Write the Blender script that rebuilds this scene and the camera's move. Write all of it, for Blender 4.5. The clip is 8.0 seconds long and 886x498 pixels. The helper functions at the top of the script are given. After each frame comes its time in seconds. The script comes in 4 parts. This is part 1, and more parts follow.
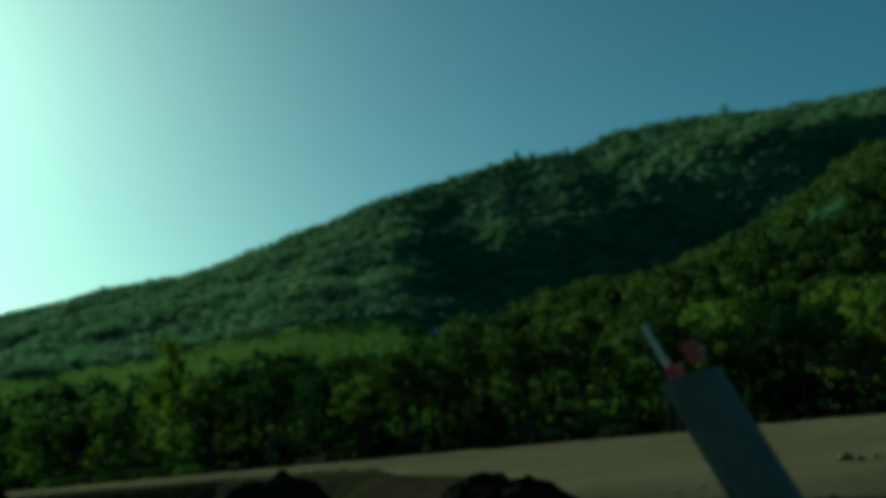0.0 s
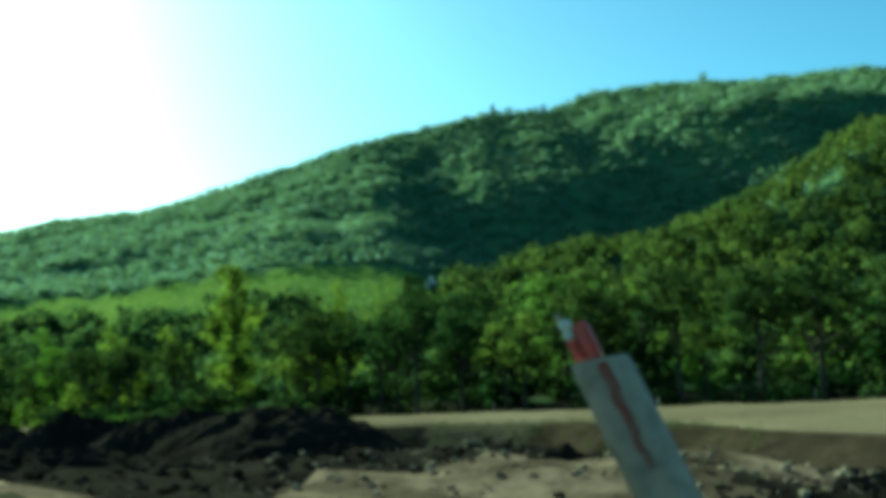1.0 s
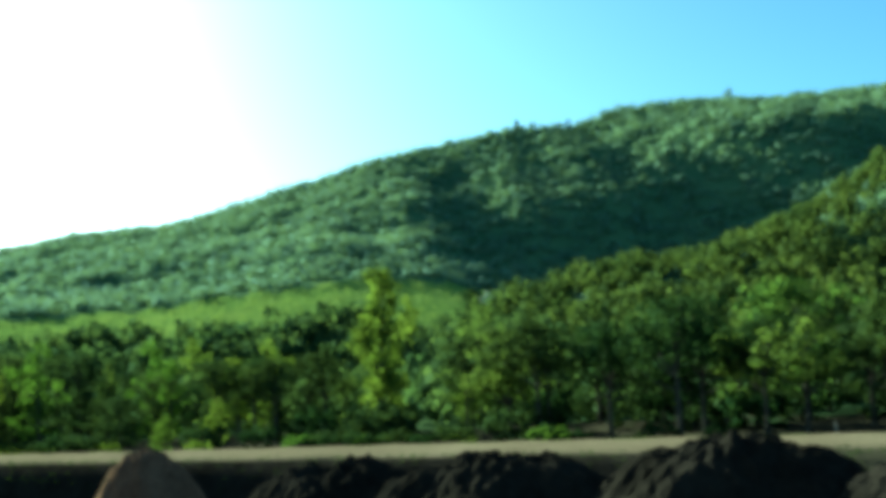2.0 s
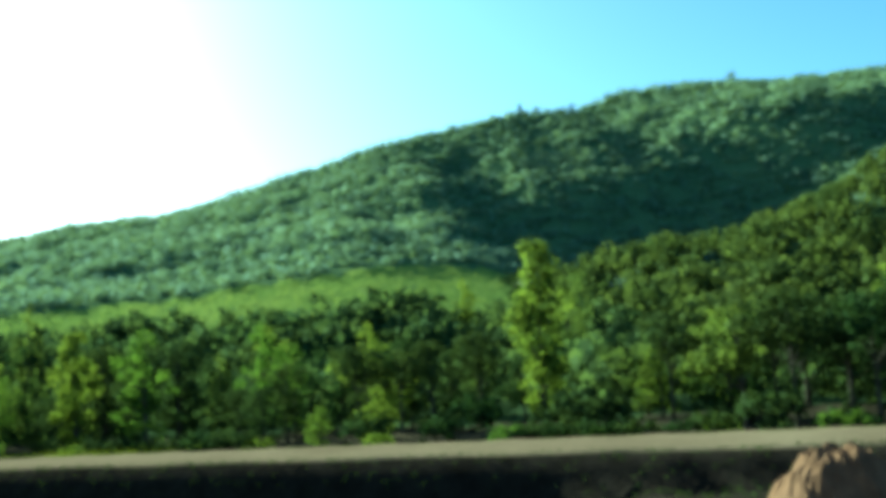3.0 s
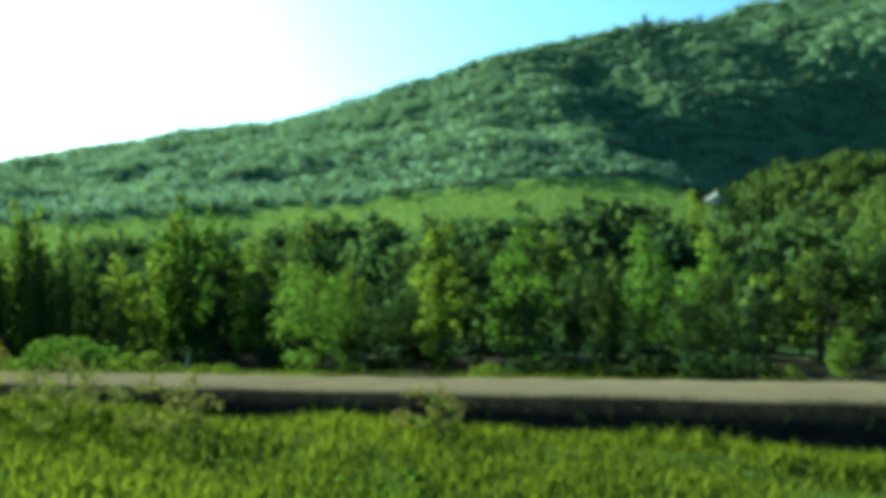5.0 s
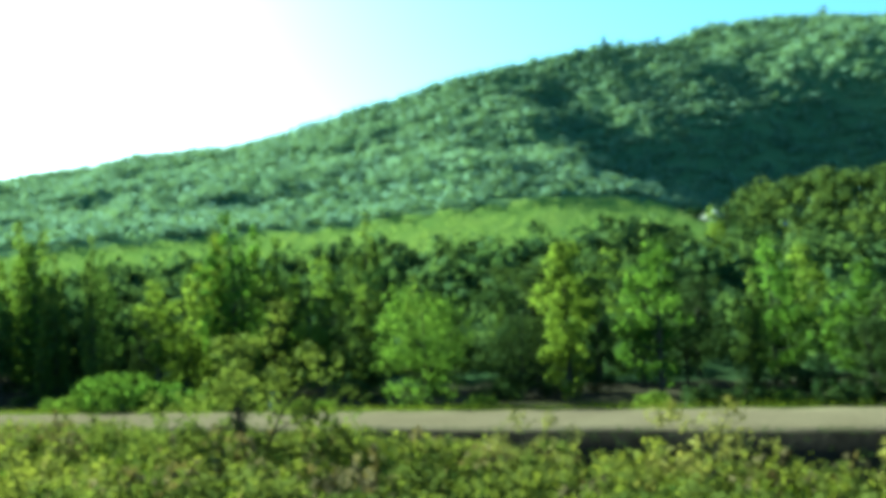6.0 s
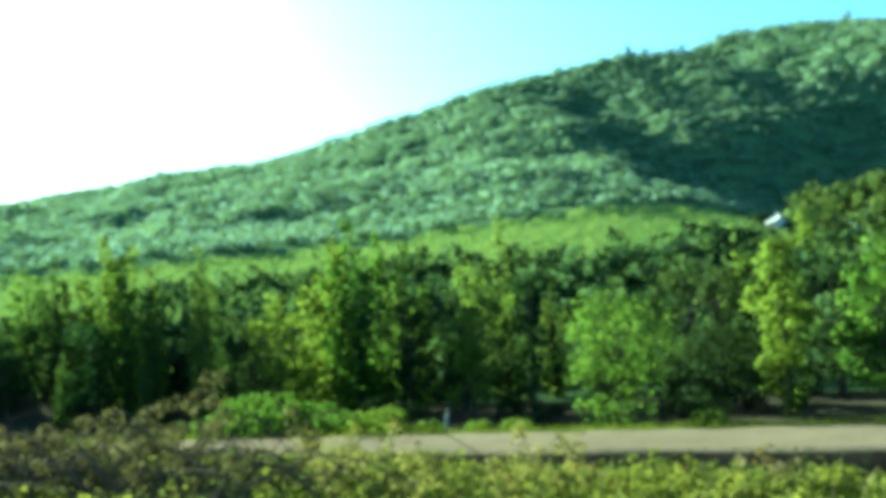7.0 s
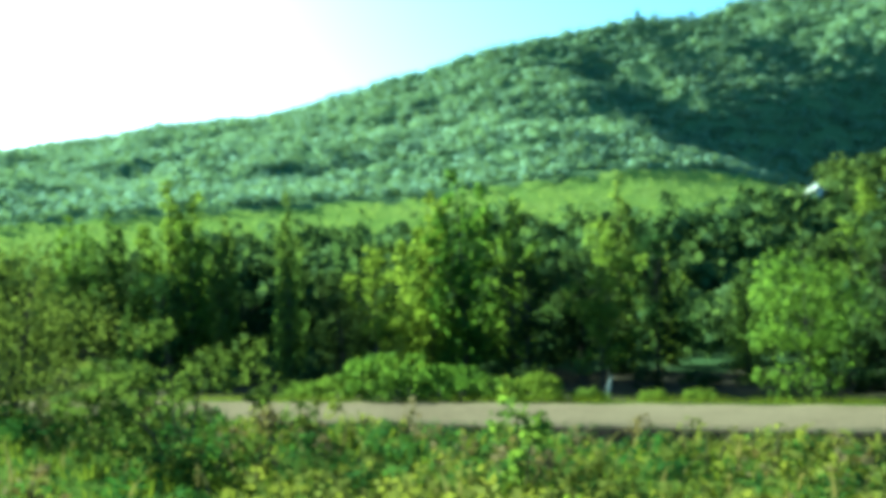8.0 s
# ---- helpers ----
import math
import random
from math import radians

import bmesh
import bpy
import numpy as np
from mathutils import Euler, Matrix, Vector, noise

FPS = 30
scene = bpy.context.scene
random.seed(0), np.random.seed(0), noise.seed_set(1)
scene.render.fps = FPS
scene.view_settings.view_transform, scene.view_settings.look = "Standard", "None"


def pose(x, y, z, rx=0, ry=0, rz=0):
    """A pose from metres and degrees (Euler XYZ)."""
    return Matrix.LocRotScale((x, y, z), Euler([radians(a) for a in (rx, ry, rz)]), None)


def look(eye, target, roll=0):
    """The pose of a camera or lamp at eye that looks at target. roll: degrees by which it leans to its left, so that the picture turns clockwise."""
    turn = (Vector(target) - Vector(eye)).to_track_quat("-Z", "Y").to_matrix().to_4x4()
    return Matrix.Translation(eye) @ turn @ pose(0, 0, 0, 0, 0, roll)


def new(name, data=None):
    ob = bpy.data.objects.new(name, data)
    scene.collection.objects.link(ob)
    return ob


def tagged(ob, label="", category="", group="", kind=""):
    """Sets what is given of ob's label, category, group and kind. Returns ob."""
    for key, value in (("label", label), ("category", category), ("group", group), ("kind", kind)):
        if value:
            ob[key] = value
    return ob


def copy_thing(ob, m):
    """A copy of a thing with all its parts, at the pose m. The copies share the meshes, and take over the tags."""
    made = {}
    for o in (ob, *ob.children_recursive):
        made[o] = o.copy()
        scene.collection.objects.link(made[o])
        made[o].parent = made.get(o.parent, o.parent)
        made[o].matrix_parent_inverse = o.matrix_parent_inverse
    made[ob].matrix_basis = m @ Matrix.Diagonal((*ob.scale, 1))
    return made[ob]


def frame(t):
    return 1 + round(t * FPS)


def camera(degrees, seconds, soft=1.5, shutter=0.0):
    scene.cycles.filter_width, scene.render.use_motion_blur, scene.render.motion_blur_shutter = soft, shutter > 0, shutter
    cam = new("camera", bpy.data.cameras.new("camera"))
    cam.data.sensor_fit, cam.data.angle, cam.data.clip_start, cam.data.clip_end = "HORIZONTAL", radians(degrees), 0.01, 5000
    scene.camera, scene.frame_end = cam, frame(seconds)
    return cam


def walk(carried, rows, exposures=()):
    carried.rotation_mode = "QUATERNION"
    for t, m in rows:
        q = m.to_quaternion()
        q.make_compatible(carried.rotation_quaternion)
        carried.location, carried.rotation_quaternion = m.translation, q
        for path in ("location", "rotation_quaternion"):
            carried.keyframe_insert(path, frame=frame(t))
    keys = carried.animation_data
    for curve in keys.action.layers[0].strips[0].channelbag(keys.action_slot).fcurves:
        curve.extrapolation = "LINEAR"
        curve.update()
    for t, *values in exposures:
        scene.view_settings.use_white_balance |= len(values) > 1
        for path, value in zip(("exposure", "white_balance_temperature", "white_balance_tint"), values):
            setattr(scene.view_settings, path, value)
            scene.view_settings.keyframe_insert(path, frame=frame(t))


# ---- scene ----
cam = camera(49.52, 8.0, soft=6.1, shutter=0.02)
PATH = [
    (0.0, pose(-0.00, 0, 2.35, 98.44, 5.38, 34.45)),
    (0.2, pose(-3.56, 0, 2.35, 97.00, 4.59, 31.11)),
    (0.3, pose(-5.32, 0, 2.35, 95.83, 2.79, 30.14)),
    (0.4, pose(-7.08, 0, 2.35, 95.42, 2.35, 30.36)),
    (0.5, pose(-8.83, 0, 2.35, 94.98, 2.33, 30.50)),
    (1.0, pose(-17.42, 0, 2.35, 95.60, 2.42, 30.30)),
    (1.5, pose(-25.77, 0, 2.35, 97.94, 3.28, 29.79)),
    (1.7, pose(-29.05, 0, 2.35, 97.27, 2.55, 30.40)),
    (2.8, pose(-46.39, 0, 2.35, 95.91, 1.19, 28.21)),
    (3.0, pose(-49.42, 0, 2.35, 96.14, 3.04, 28.39)),
    (3.5, pose(-56.83, 0, 2.35, 96.09, 4.28, 27.90)),
    (4.0, pose(-64.00, 0, 2.35, 96.63, 2.86, 30.52)),
    (4.5, pose(-70.94, 0, 2.35, 96.32, 2.83, 29.34)),
    (5.0, pose(-77.64, 0, 2.35, 91.51, 1.07, 31.67)),
    (5.2, pose(-80.25, 0, 2.35, 93.17, 2.65, 33.11)),
    (6.3, pose(-93.95, 0, 2.35, 92.72, 1.89, 27.09)),
    (6.5, pose(-96.32, 0, 2.35, 93.09, 1.66, 30.34)),
    (7.0, pose(-102.07, 0, 2.35, 93.90, 3.16, 28.22)),
    (7.5, pose(-107.59, 0, 2.35, 93.30, 1.32, 27.37)),
    (8.0, pose(-112.87, 0, 2.35, 91.68, 1.53, 26.81)),
]
EXPOSURE = [
    (0.0, -0.08, 4850, -62),
    (0.3, 0.53, 4850, -61),
    (0.5, 1.0, 4800, -66),
    (0.8, 1.5, 4870, -53),
    (1.0, 1.95, 4840, -55),
    (1.5, 2.27, 4900, -46),
    (4.6, 2.5, 4960, -39),
    (5.0, 2.28, 4920, -39),
    (5.2, 2.28, 4920, -39),
    (6.3, 2.93, 4860, -43),
    (8.0, 3.0, 4810, -42),
]
walk(cam, PATH, EXPOSURE)

# ---- daylight: low sun ahead, over the far end of the ridge ----
SUN_AZIMUTH, SUN_HEIGHT = 66.0, 22.0
sun_way = Vector((-math.sin(radians(SUN_AZIMUTH)) * math.cos(radians(SUN_HEIGHT)),
                  math.cos(radians(SUN_AZIMUTH)) * math.cos(radians(SUN_HEIGHT)),
                  math.sin(radians(SUN_HEIGHT))))
world = bpy.data.worlds.new("sky")
scene.world = world
world.use_nodes = True
wn = world.node_tree.nodes
sky = wn.new("ShaderNodeTexSky")
sky.sky_type = "NISHITA"
sky.sun_disc = False
sky.sun_elevation = radians(SUN_HEIGHT)
sky.sun_rotation = radians(-SUN_AZIMUTH)
sky.air_density, sky.dust_density, sky.ozone_density = 0.7, 1.1, 2.5
wn["Background"].inputs["Strength"].default_value = 0.05
world.node_tree.links.new(sky.outputs[0], wn["Background"].inputs["Color"])
sun_data = bpy.data.lights.new("sun", "SUN")
sun_data.energy, sun_data.angle, sun_data.color = 5.0, radians(0.6), (1.0, 0.93, 0.8)
sun = new("sun", sun_data)
sun.matrix_world = look((0, 0, 60), Vector((0, 0, 60)) - sun_way)

# ---- materials ----
def material(name, roughness=0.85, specular=0.3):
    m = bpy.data.materials.new(name)
    m.use_nodes = True
    bsdf = m.node_tree.nodes["Principled BSDF"]
    bsdf.inputs["Roughness"].default_value = roughness
    bsdf.inputs["Specular IOR Level"].default_value = specular
    return m, m.node_tree.nodes, m.node_tree.links, bsdf


def noise_node(nodes, links, scale, detail=6.0, rough=0.6, coord="Object"):
    tc = nodes.new("ShaderNodeTexCoord")
    n = nodes.new("ShaderNodeTexNoise")
    n.inputs["Scale"].default_value = scale
    n.inputs["Detail"].default_value = detail
    n.inputs["Roughness"].default_value = rough
    links.new(tc.outputs[coord], n.inputs["Vector"])
    return n


def ramp_node(nodes, links, source, stops):
    r = nodes.new("ShaderNodeValToRGB")
    while len(r.color_ramp.elements) < len(stops):
        r.color_ramp.elements.new(0.5)
    for e, (p, c) in zip(r.color_ramp.elements, stops):
        e.position, e.color = p, (*c, 1)
    links.new(source, r.inputs["Fac"])
    return r


def mix_colour(nodes, links, a, b, factor, how="MIX"):
    m = nodes.new("ShaderNodeMix")
    m.data_type, m.blend_type = "RGBA", how
    for sock, v in ((m.inputs["Factor"], factor), (m.inputs["A"], a), (m.inputs["B"], b)):
        if hasattr(v, "links"):
            links.new(v, sock)
        elif isinstance(v, tuple):
            sock.default_value = (*v, 1)
        else:
            sock.default_value = v
    return m.outputs["Result"]


def earth(name, stops, scale_large, scale_fine, bump, roughness=0.95):
    """Ground-like stuff: broad patches, fine grain and relief."""
    m, nodes, links, bsdf = material(name, roughness, 0.0)
    broad = noise_node(nodes, links, scale_large, 5)
    fine = noise_node(nodes, links, scale_fine, 8, 0.7)
    col = ramp_node(nodes, links, broad.outputs["Fac"], stops)
    grain = ramp_node(nodes, links, fine.outputs["Fac"], [(0.25, (0.55, 0.55, 0.55)), (0.75, (1.25, 1.25, 1.25))])
    links.new(mix_colour(nodes, links, col.outputs["Color"], grain.outputs["Color"], 1.0, "MULTIPLY"), bsdf.inputs["Base Color"])
    b = nodes.new("ShaderNodeBump")
    b.inputs["Strength"].default_value = bump
    b.inputs["Distance"].default_value = 0.05
    links.new(fine.outputs["Fac"], b.inputs["Height"])
    links.new(b.outputs["Normal"], bsdf.inputs["Normal"])
    return m


def leaf(name, dark, light, patch, translucent=0.5, roughness=0.7, specular=0.0, by_object=True, sheen=0.0, spread=0.14, sheen_tint=(0.85, 1.0, 0.74)):
    """Foliage: leaf to leaf and tree to tree variation, light coming through the blades."""
    m, nodes, links, bsdf = material(name, roughness, specular)
    geo = nodes.new("ShaderNodeNewGeometry")
    broad = noise_node(nodes, links, patch, 3)
    stops = [(0.3, dark), (0.7, light)]
    col = ramp_node(nodes, links, broad.outputs["Fac"], stops).outputs["Color"]
    isl = ramp_node(nodes, links, geo.outputs["Random Per Island"], [(0.0, (1 - spread, 1 - spread, 1 - spread)), (1.0, (1 + spread, 1 + spread * 0.8, 1 + spread * 0.6))])
    col = mix_colour(nodes, links, col, isl.outputs["Color"], 1.0, "MULTIPLY")
    if by_object:
        info = nodes.new("ShaderNodeObjectInfo")
        ob = ramp_node(nodes, links, info.outputs["Random"], [(0.0, (0.7, 0.85, 0.8)), (0.5, (1.0, 1.0, 1.0)), (1.0, (1.18, 1.12, 0.95))])
        col = mix_colour(nodes, links, col, ob.outputs["Color"], 1.0, "MULTIPLY")
    links.new(col, bsdf.inputs["Base Color"])
    bsdf.inputs["Sheen Weight"].default_value = sheen
    bsdf.inputs["Sheen Roughness"].default_value = 1.0
    bsdf.inputs["Sheen Tint"].default_value = (*sheen_tint, 1)
    tr = nodes.new("ShaderNodeBsdfTranslucent")
    warm = mix_colour(nodes, links, col, (1.28, 1.22, 0.75), 1.0, "MULTIPLY")
    links.new(warm, tr.inputs["Color"])
    mix = nodes.new("ShaderNodeMixShader")
    mix.inputs["Fac"].default_value = translucent
    links.new(bsdf.outputs[0], mix.inputs[1])
    links.new(tr.outputs[0], mix.inputs[2])
    links.new(mix.outputs[0], nodes["Material Output"].inputs["Surface"])
    return m


M_GRASS_SOIL = earth("grassy_soil", [(0.3, (0.036, 0.05, 0.009)), (0.7, (0.066, 0.08, 0.015))], 0.25, 3.0, 0.9)
M_FOREST = earth("forest_floor", [(0.3, (0.03, 0.045, 0.018)), (0.7, (0.055, 0.07, 0.028))], 0.12, 1.5, 0.8)
# Hill floor lightened to leaf tone: haze put into the gaps between crowns.
M_HAZED_FLOOR = earth("hazed_hill_floor", [(0.3, (0.078, 0.108, 0.05)), (0.7, (0.11, 0.14, 0.062))], 0.05, 1.1, 0.6)
M_MEADOW = earth("meadow", [(0.25, (0.13, 0.17, 0.036)), (0.5, (0.165, 0.2, 0.042)), (0.75, (0.21, 0.225, 0.05))], 0.06, 1.3, 0.9)
M_PALE = earth("pale_soil", [(0.34, (0.034, 0.023, 0.016)), (0.48, (0.085, 0.057, 0.039)), (0.64, (0.2, 0.132, 0.092))], 0.6, 4.0, 1.0)
M_BROWN = earth("brown_soil", [(0.3, (0.03, 0.025, 0.016)), (0.7, (0.062, 0.048, 0.03))], 0.4, 3.0, 1.0)
# Dark soil of the spoil heaps; on the lane's bank it stands for shade.
M_DARKSOIL_SHADE = earth("dark_soil_and_bank_shade", [(0.3, (0.011, 0.0085, 0.0065)), (0.7, (0.025, 0.019, 0.0145))], 0.8, 5.0, 1.0)
M_REDSOIL = earth("reddish_soil", [(0.3, (0.10, 0.052, 0.03)), (0.7, (0.19, 0.105, 0.062))], 0.8, 5.0, 1.0)
M_PITWALL = earth("pit_wall_soil", [(0.3, (0.022, 0.015, 0.01)), (0.7, (0.048, 0.032, 0.021))], 0.5, 3.5, 1.0)
M_GRAVEL = earth("gravel_road", [(0.3, (0.1, 0.07, 0.044)), (0.7, (0.146, 0.105, 0.067))], 0.15, 6.0, 0.5)
M_STONE = earth("stone", [(0.3, (0.13, 0.095, 0.062)), (0.7, (0.25, 0.19, 0.13))], 1.0, 6.0, 0.5)
M_ASPHALT = earth("asphalt", [(0.3, (0.045, 0.045, 0.047)), (0.7, (0.06, 0.06, 0.06))], 0.3, 20.0, 0.3)
M_BARK = earth("bark", [(0.3, (0.04, 0.032, 0.024)), (0.7, (0.09, 0.072, 0.055))], 2.0, 9.0, 0.9)
M_PALEBARK = earth("pale_bark", [(0.3, (0.35, 0.33, 0.28)), (0.7, (0.5, 0.48, 0.42))], 2.0, 9.0, 0.6)
M_TWIG = earth("dry_twig", [(0.3, (0.06, 0.042, 0.028)), (0.7, (0.12, 0.085, 0.058))], 2.0, 9.0, 0.5)
# Hill leaves paler and bluer, with sheen, putting distance haze into the colour.
M_HAZED_HILL = leaf("hazed_hill_foliage", (0.103, 0.138, 0.074), (0.13, 0.167, 0.088), 0.03, 0.5, by_object=False, sheen=0.42, spread=0.04, sheen_tint=(0.78, 1.0, 0.78))
M_SPUR = leaf("spur_foliage", (0.043, 0.06, 0.02), (0.078, 0.093, 0.027), 0.07, 0.45, by_object=False, spread=0.14)
M_WOOD_LEAF = leaf("wood_foliage", (0.041, 0.063, 0.027), (0.073, 0.095, 0.034), 0.09, 0.45, by_object=False, spread=0.1)
M_MEADOW_LEAF = leaf("meadow_grass", (0.145, 0.18, 0.036), (0.19, 0.215, 0.048), 0.08, 0.5, by_object=False, sheen=0.2)
M_LEAF = leaf("broad_leaf", (0.068, 0.093, 0.024), (0.1, 0.123, 0.032), 0.35, 0.5, spread=0.1)
M_LEAF_YELLOW = leaf("yellowish_leaf", (0.092, 0.124, 0.022), (0.124, 0.152, 0.03), 0.35, 0.52, spread=0.1)
# Darkened leaf copy: shade put into the colour for the belt's foot.
M_LEAF_SHADED = leaf("shade_dark_leaf", (0.022, 0.034, 0.013), (0.043, 0.056, 0.02), 0.35, 0.34, spread=0.1)
M_BLADE = leaf("grass_blade", (0.056, 0.068, 0.008), (0.1, 0.108, 0.013), 0.5, 0.45, by_object=False, sheen=0.0, spread=0.1)
M_WEED = leaf("weed_leaf", (0.054, 0.066, 0.016), (0.098, 0.104, 0.026), 0.8, 0.42, spread=0.1)
M_VERGE_YELLOW = leaf("yellow_herb_leaf", (0.086, 0.092, 0.018), (0.138, 0.13, 0.028), 0.8, 0.45, by_object=False, spread=0.12)
M_HERB_GREEN = leaf("green_herb_leaf", (0.028, 0.058, 0.014), (0.056, 0.092, 0.022), 0.8, 0.42, by_object=False, spread=0.1)
M_OLIVE = leaf("olive_leaf", (0.1, 0.094, 0.03), (0.165, 0.14, 0.05), 0.8, 0.4)
M_DRYLEAF = leaf("dry_leaf", (0.07, 0.052, 0.026), (0.115, 0.087, 0.042), 0.8, 0.3)
M_DRYGRASS = leaf("dry_grass", (0.10, 0.08, 0.035), (0.17, 0.135, 0.06), 0.8, 0.3, by_object=False)


def paint(name, colour, roughness, wear):
    m, nodes, links, bsdf = material(name, roughness, 0.4)
    n = noise_node(nodes, links, 14.0, 8)
    g = ramp_node(nodes, links, n.outputs["Fac"], [(0.35, wear), (0.6, colour)])
    links.new(g.outputs["Color"], bsdf.inputs["Base Color"])
    return m


M_WHITE = paint("white_plastic", (0.33, 0.235, 0.165), 0.6, (0.2, 0.14, 0.095))
M_RUST = paint("rust_red_band", (0.19, 0.045, 0.028), 0.7, (0.2, 0.12, 0.085))
# Darker, greyer plastic for the shell of the post without a stripe.
M_GREY_PLASTIC = paint("dark_grey_plastic", (0.13, 0.115, 0.09), 0.6, (0.08, 0.07, 0.055))
M_ROD = paint("white_rod", (0.6, 0.56, 0.48), 0.5, (0.45, 0.41, 0.35))
M_RED = paint("red_reflector", (0.42, 0.05, 0.035), 0.35, (0.3, 0.07, 0.05))
M_PLASTER = paint("white_plaster", (0.55, 0.53, 0.49), 0.9, (0.46, 0.44, 0.4))
M_ROOF = earth("roof_tiles", [(0.3, (0.30, 0.26, 0.23)), (0.7, (0.42, 0.38, 0.34))], 0.8, 5.0, 0.6)
M_GLASSDARK = paint("window_glass", (0.03, 0.035, 0.04), 0.1, (0.04, 0.045, 0.05))
M_WOOD = earth("weathered_wood", [(0.3, (0.30, 0.27, 0.22)), (0.7, (0.5, 0.46, 0.4))], 2.0, 12.0, 0.4)

# ---- mesh helpers ----
def mesh_from(name, verts, faces, mats, face_mats=None, smooth=False, normals=None):
    """A mesh from arrays of corners and of equal-sided faces."""
    verts, faces = np.asarray(verts, dtype=np.float32), np.asarray(faces, dtype=np.int32)
    me = bpy.data.meshes.new(name)
    k = faces.shape[1]
    me.vertices.add(len(verts))
    me.vertices.foreach_set("co", verts.ravel())
    me.loops.add(faces.size)
    me.loops.foreach_set("vertex_index", faces.ravel())
    me.polygons.add(len(faces))
    me.polygons.foreach_set("loop_start", np.arange(0, faces.size, k, dtype=np.int32))
    for m in mats:
        me.materials.append(m)
    if face_mats is not None:
        me.polygons.foreach_set("material_index", np.asarray(face_mats, dtype=np.int32))
    me.polygons.foreach_set("use_smooth", np.full(len(faces), smooth))
    me.update(calc_edges=True)
    me.validate()
    if normals is not None:
        me.polygons.foreach_set("use_smooth", np.full(len(faces), True))
        me.normals_split_custom_set_from_vertices(normals.tolist())
    return me


def part(name, bm, mat, parent, label=""):
    """One mesh object under a thing or a part; bm: a bmesh or a mesh."""
    if isinstance(bm, bpy.types.Mesh):
        me = bm
    else:
        me = bpy.data.meshes.new(name)
        bm.to_mesh(me)
        bm.free()
        me.materials.append(mat)
    ob = new(name, me)
    ob.parent = parent
    if label:
        tagged(ob, label)
    return ob


def lerp_table(x, table):
    return np.interp(x, [a for a, b in table], [b for a, b in table])


def smooth01(v):
    v = np.clip(v, 0, 1)
    return v * v * (3 - 2 * v)


def waves(x, y, size, seed):
    """Smooth uneven relief between about -1 and 1, features of the given size."""
    r = np.random.default_rng(seed)
    total, amp = 0, 0
    for i in range(4):
        for _ in range(3):
            a, p, q = r.uniform(0, 6.283), r.uniform(0, 6.283), r.uniform(0.8, 1.25)
            k = 6.283 / size * (1.9 ** i) * q
            total = total + np.sin(k * (x * np.cos(a) + y * np.sin(a)) + p) * 0.55 ** i
        amp += 3 * 0.55 ** i
    return total / amp * 1.8


# ---- the lie of the land ----
# Ridge axis: u along the ridge, s from the ridge towards the valley road.
RIDGE = [(-900, 14), (-500, 32), (-330, 40.6), (-262, 48.1), (-246, 52.2), (-224, 55.2), (-204, 59.4), (-180, 62.7), (-162, 64), (-148, 67.9),
         (-130, 74.2), (-108, 81.6), (-88, 87.1), (-74, 92.6), (-50, 98.6), (-30, 102.7), (-8, 107.6), (8, 108.8), (20, 108.6), (30, 112.2),
         (37, 114.3), (44, 117.9), (72, 122), (98, 123.1), (125, 123.6), (152, 127.7), (188, 126.7), (204, 129.8), (213, 129.6), (260, 132.7),
         (340, 136.2), (700, 120), (1500, 60)]
SHELF = [(-900, 0), (-400, 4), (-250, 9), (-200, 12), (-150, 15.5), (-132, 18.4), (-105, 21.8), (-80, 21.6), (-54, 13.6), (-44, 15), (-28, 21.5), (-3, 25.5),
         (14, 31), (25, 37), (38, 42), (48, 50), (64, 59), (110, 75), (200, 90), (500, 80), (1500, 30)]


def ridge_axes(x, y):
    return (x + 216) * 0.763 + (y - 405) * 0.646, (x + 216) * 0.646 - (y - 405) * 0.763


def lane_level(x):
    return -0.03 + 0.0295 * np.clip(x, -400, -4)


def lane_near_edge(x):
    return lerp_table(x, [(-400, 36.3), (-33, 36.3), (-28, 34.4), (-24, 31.2), (-19.5, 28.4), (-16, 25.2), (-14, 21.3), (-12, 18.8), (-5, 18.4), (60, 19)])


LANE_FAR = 43.4


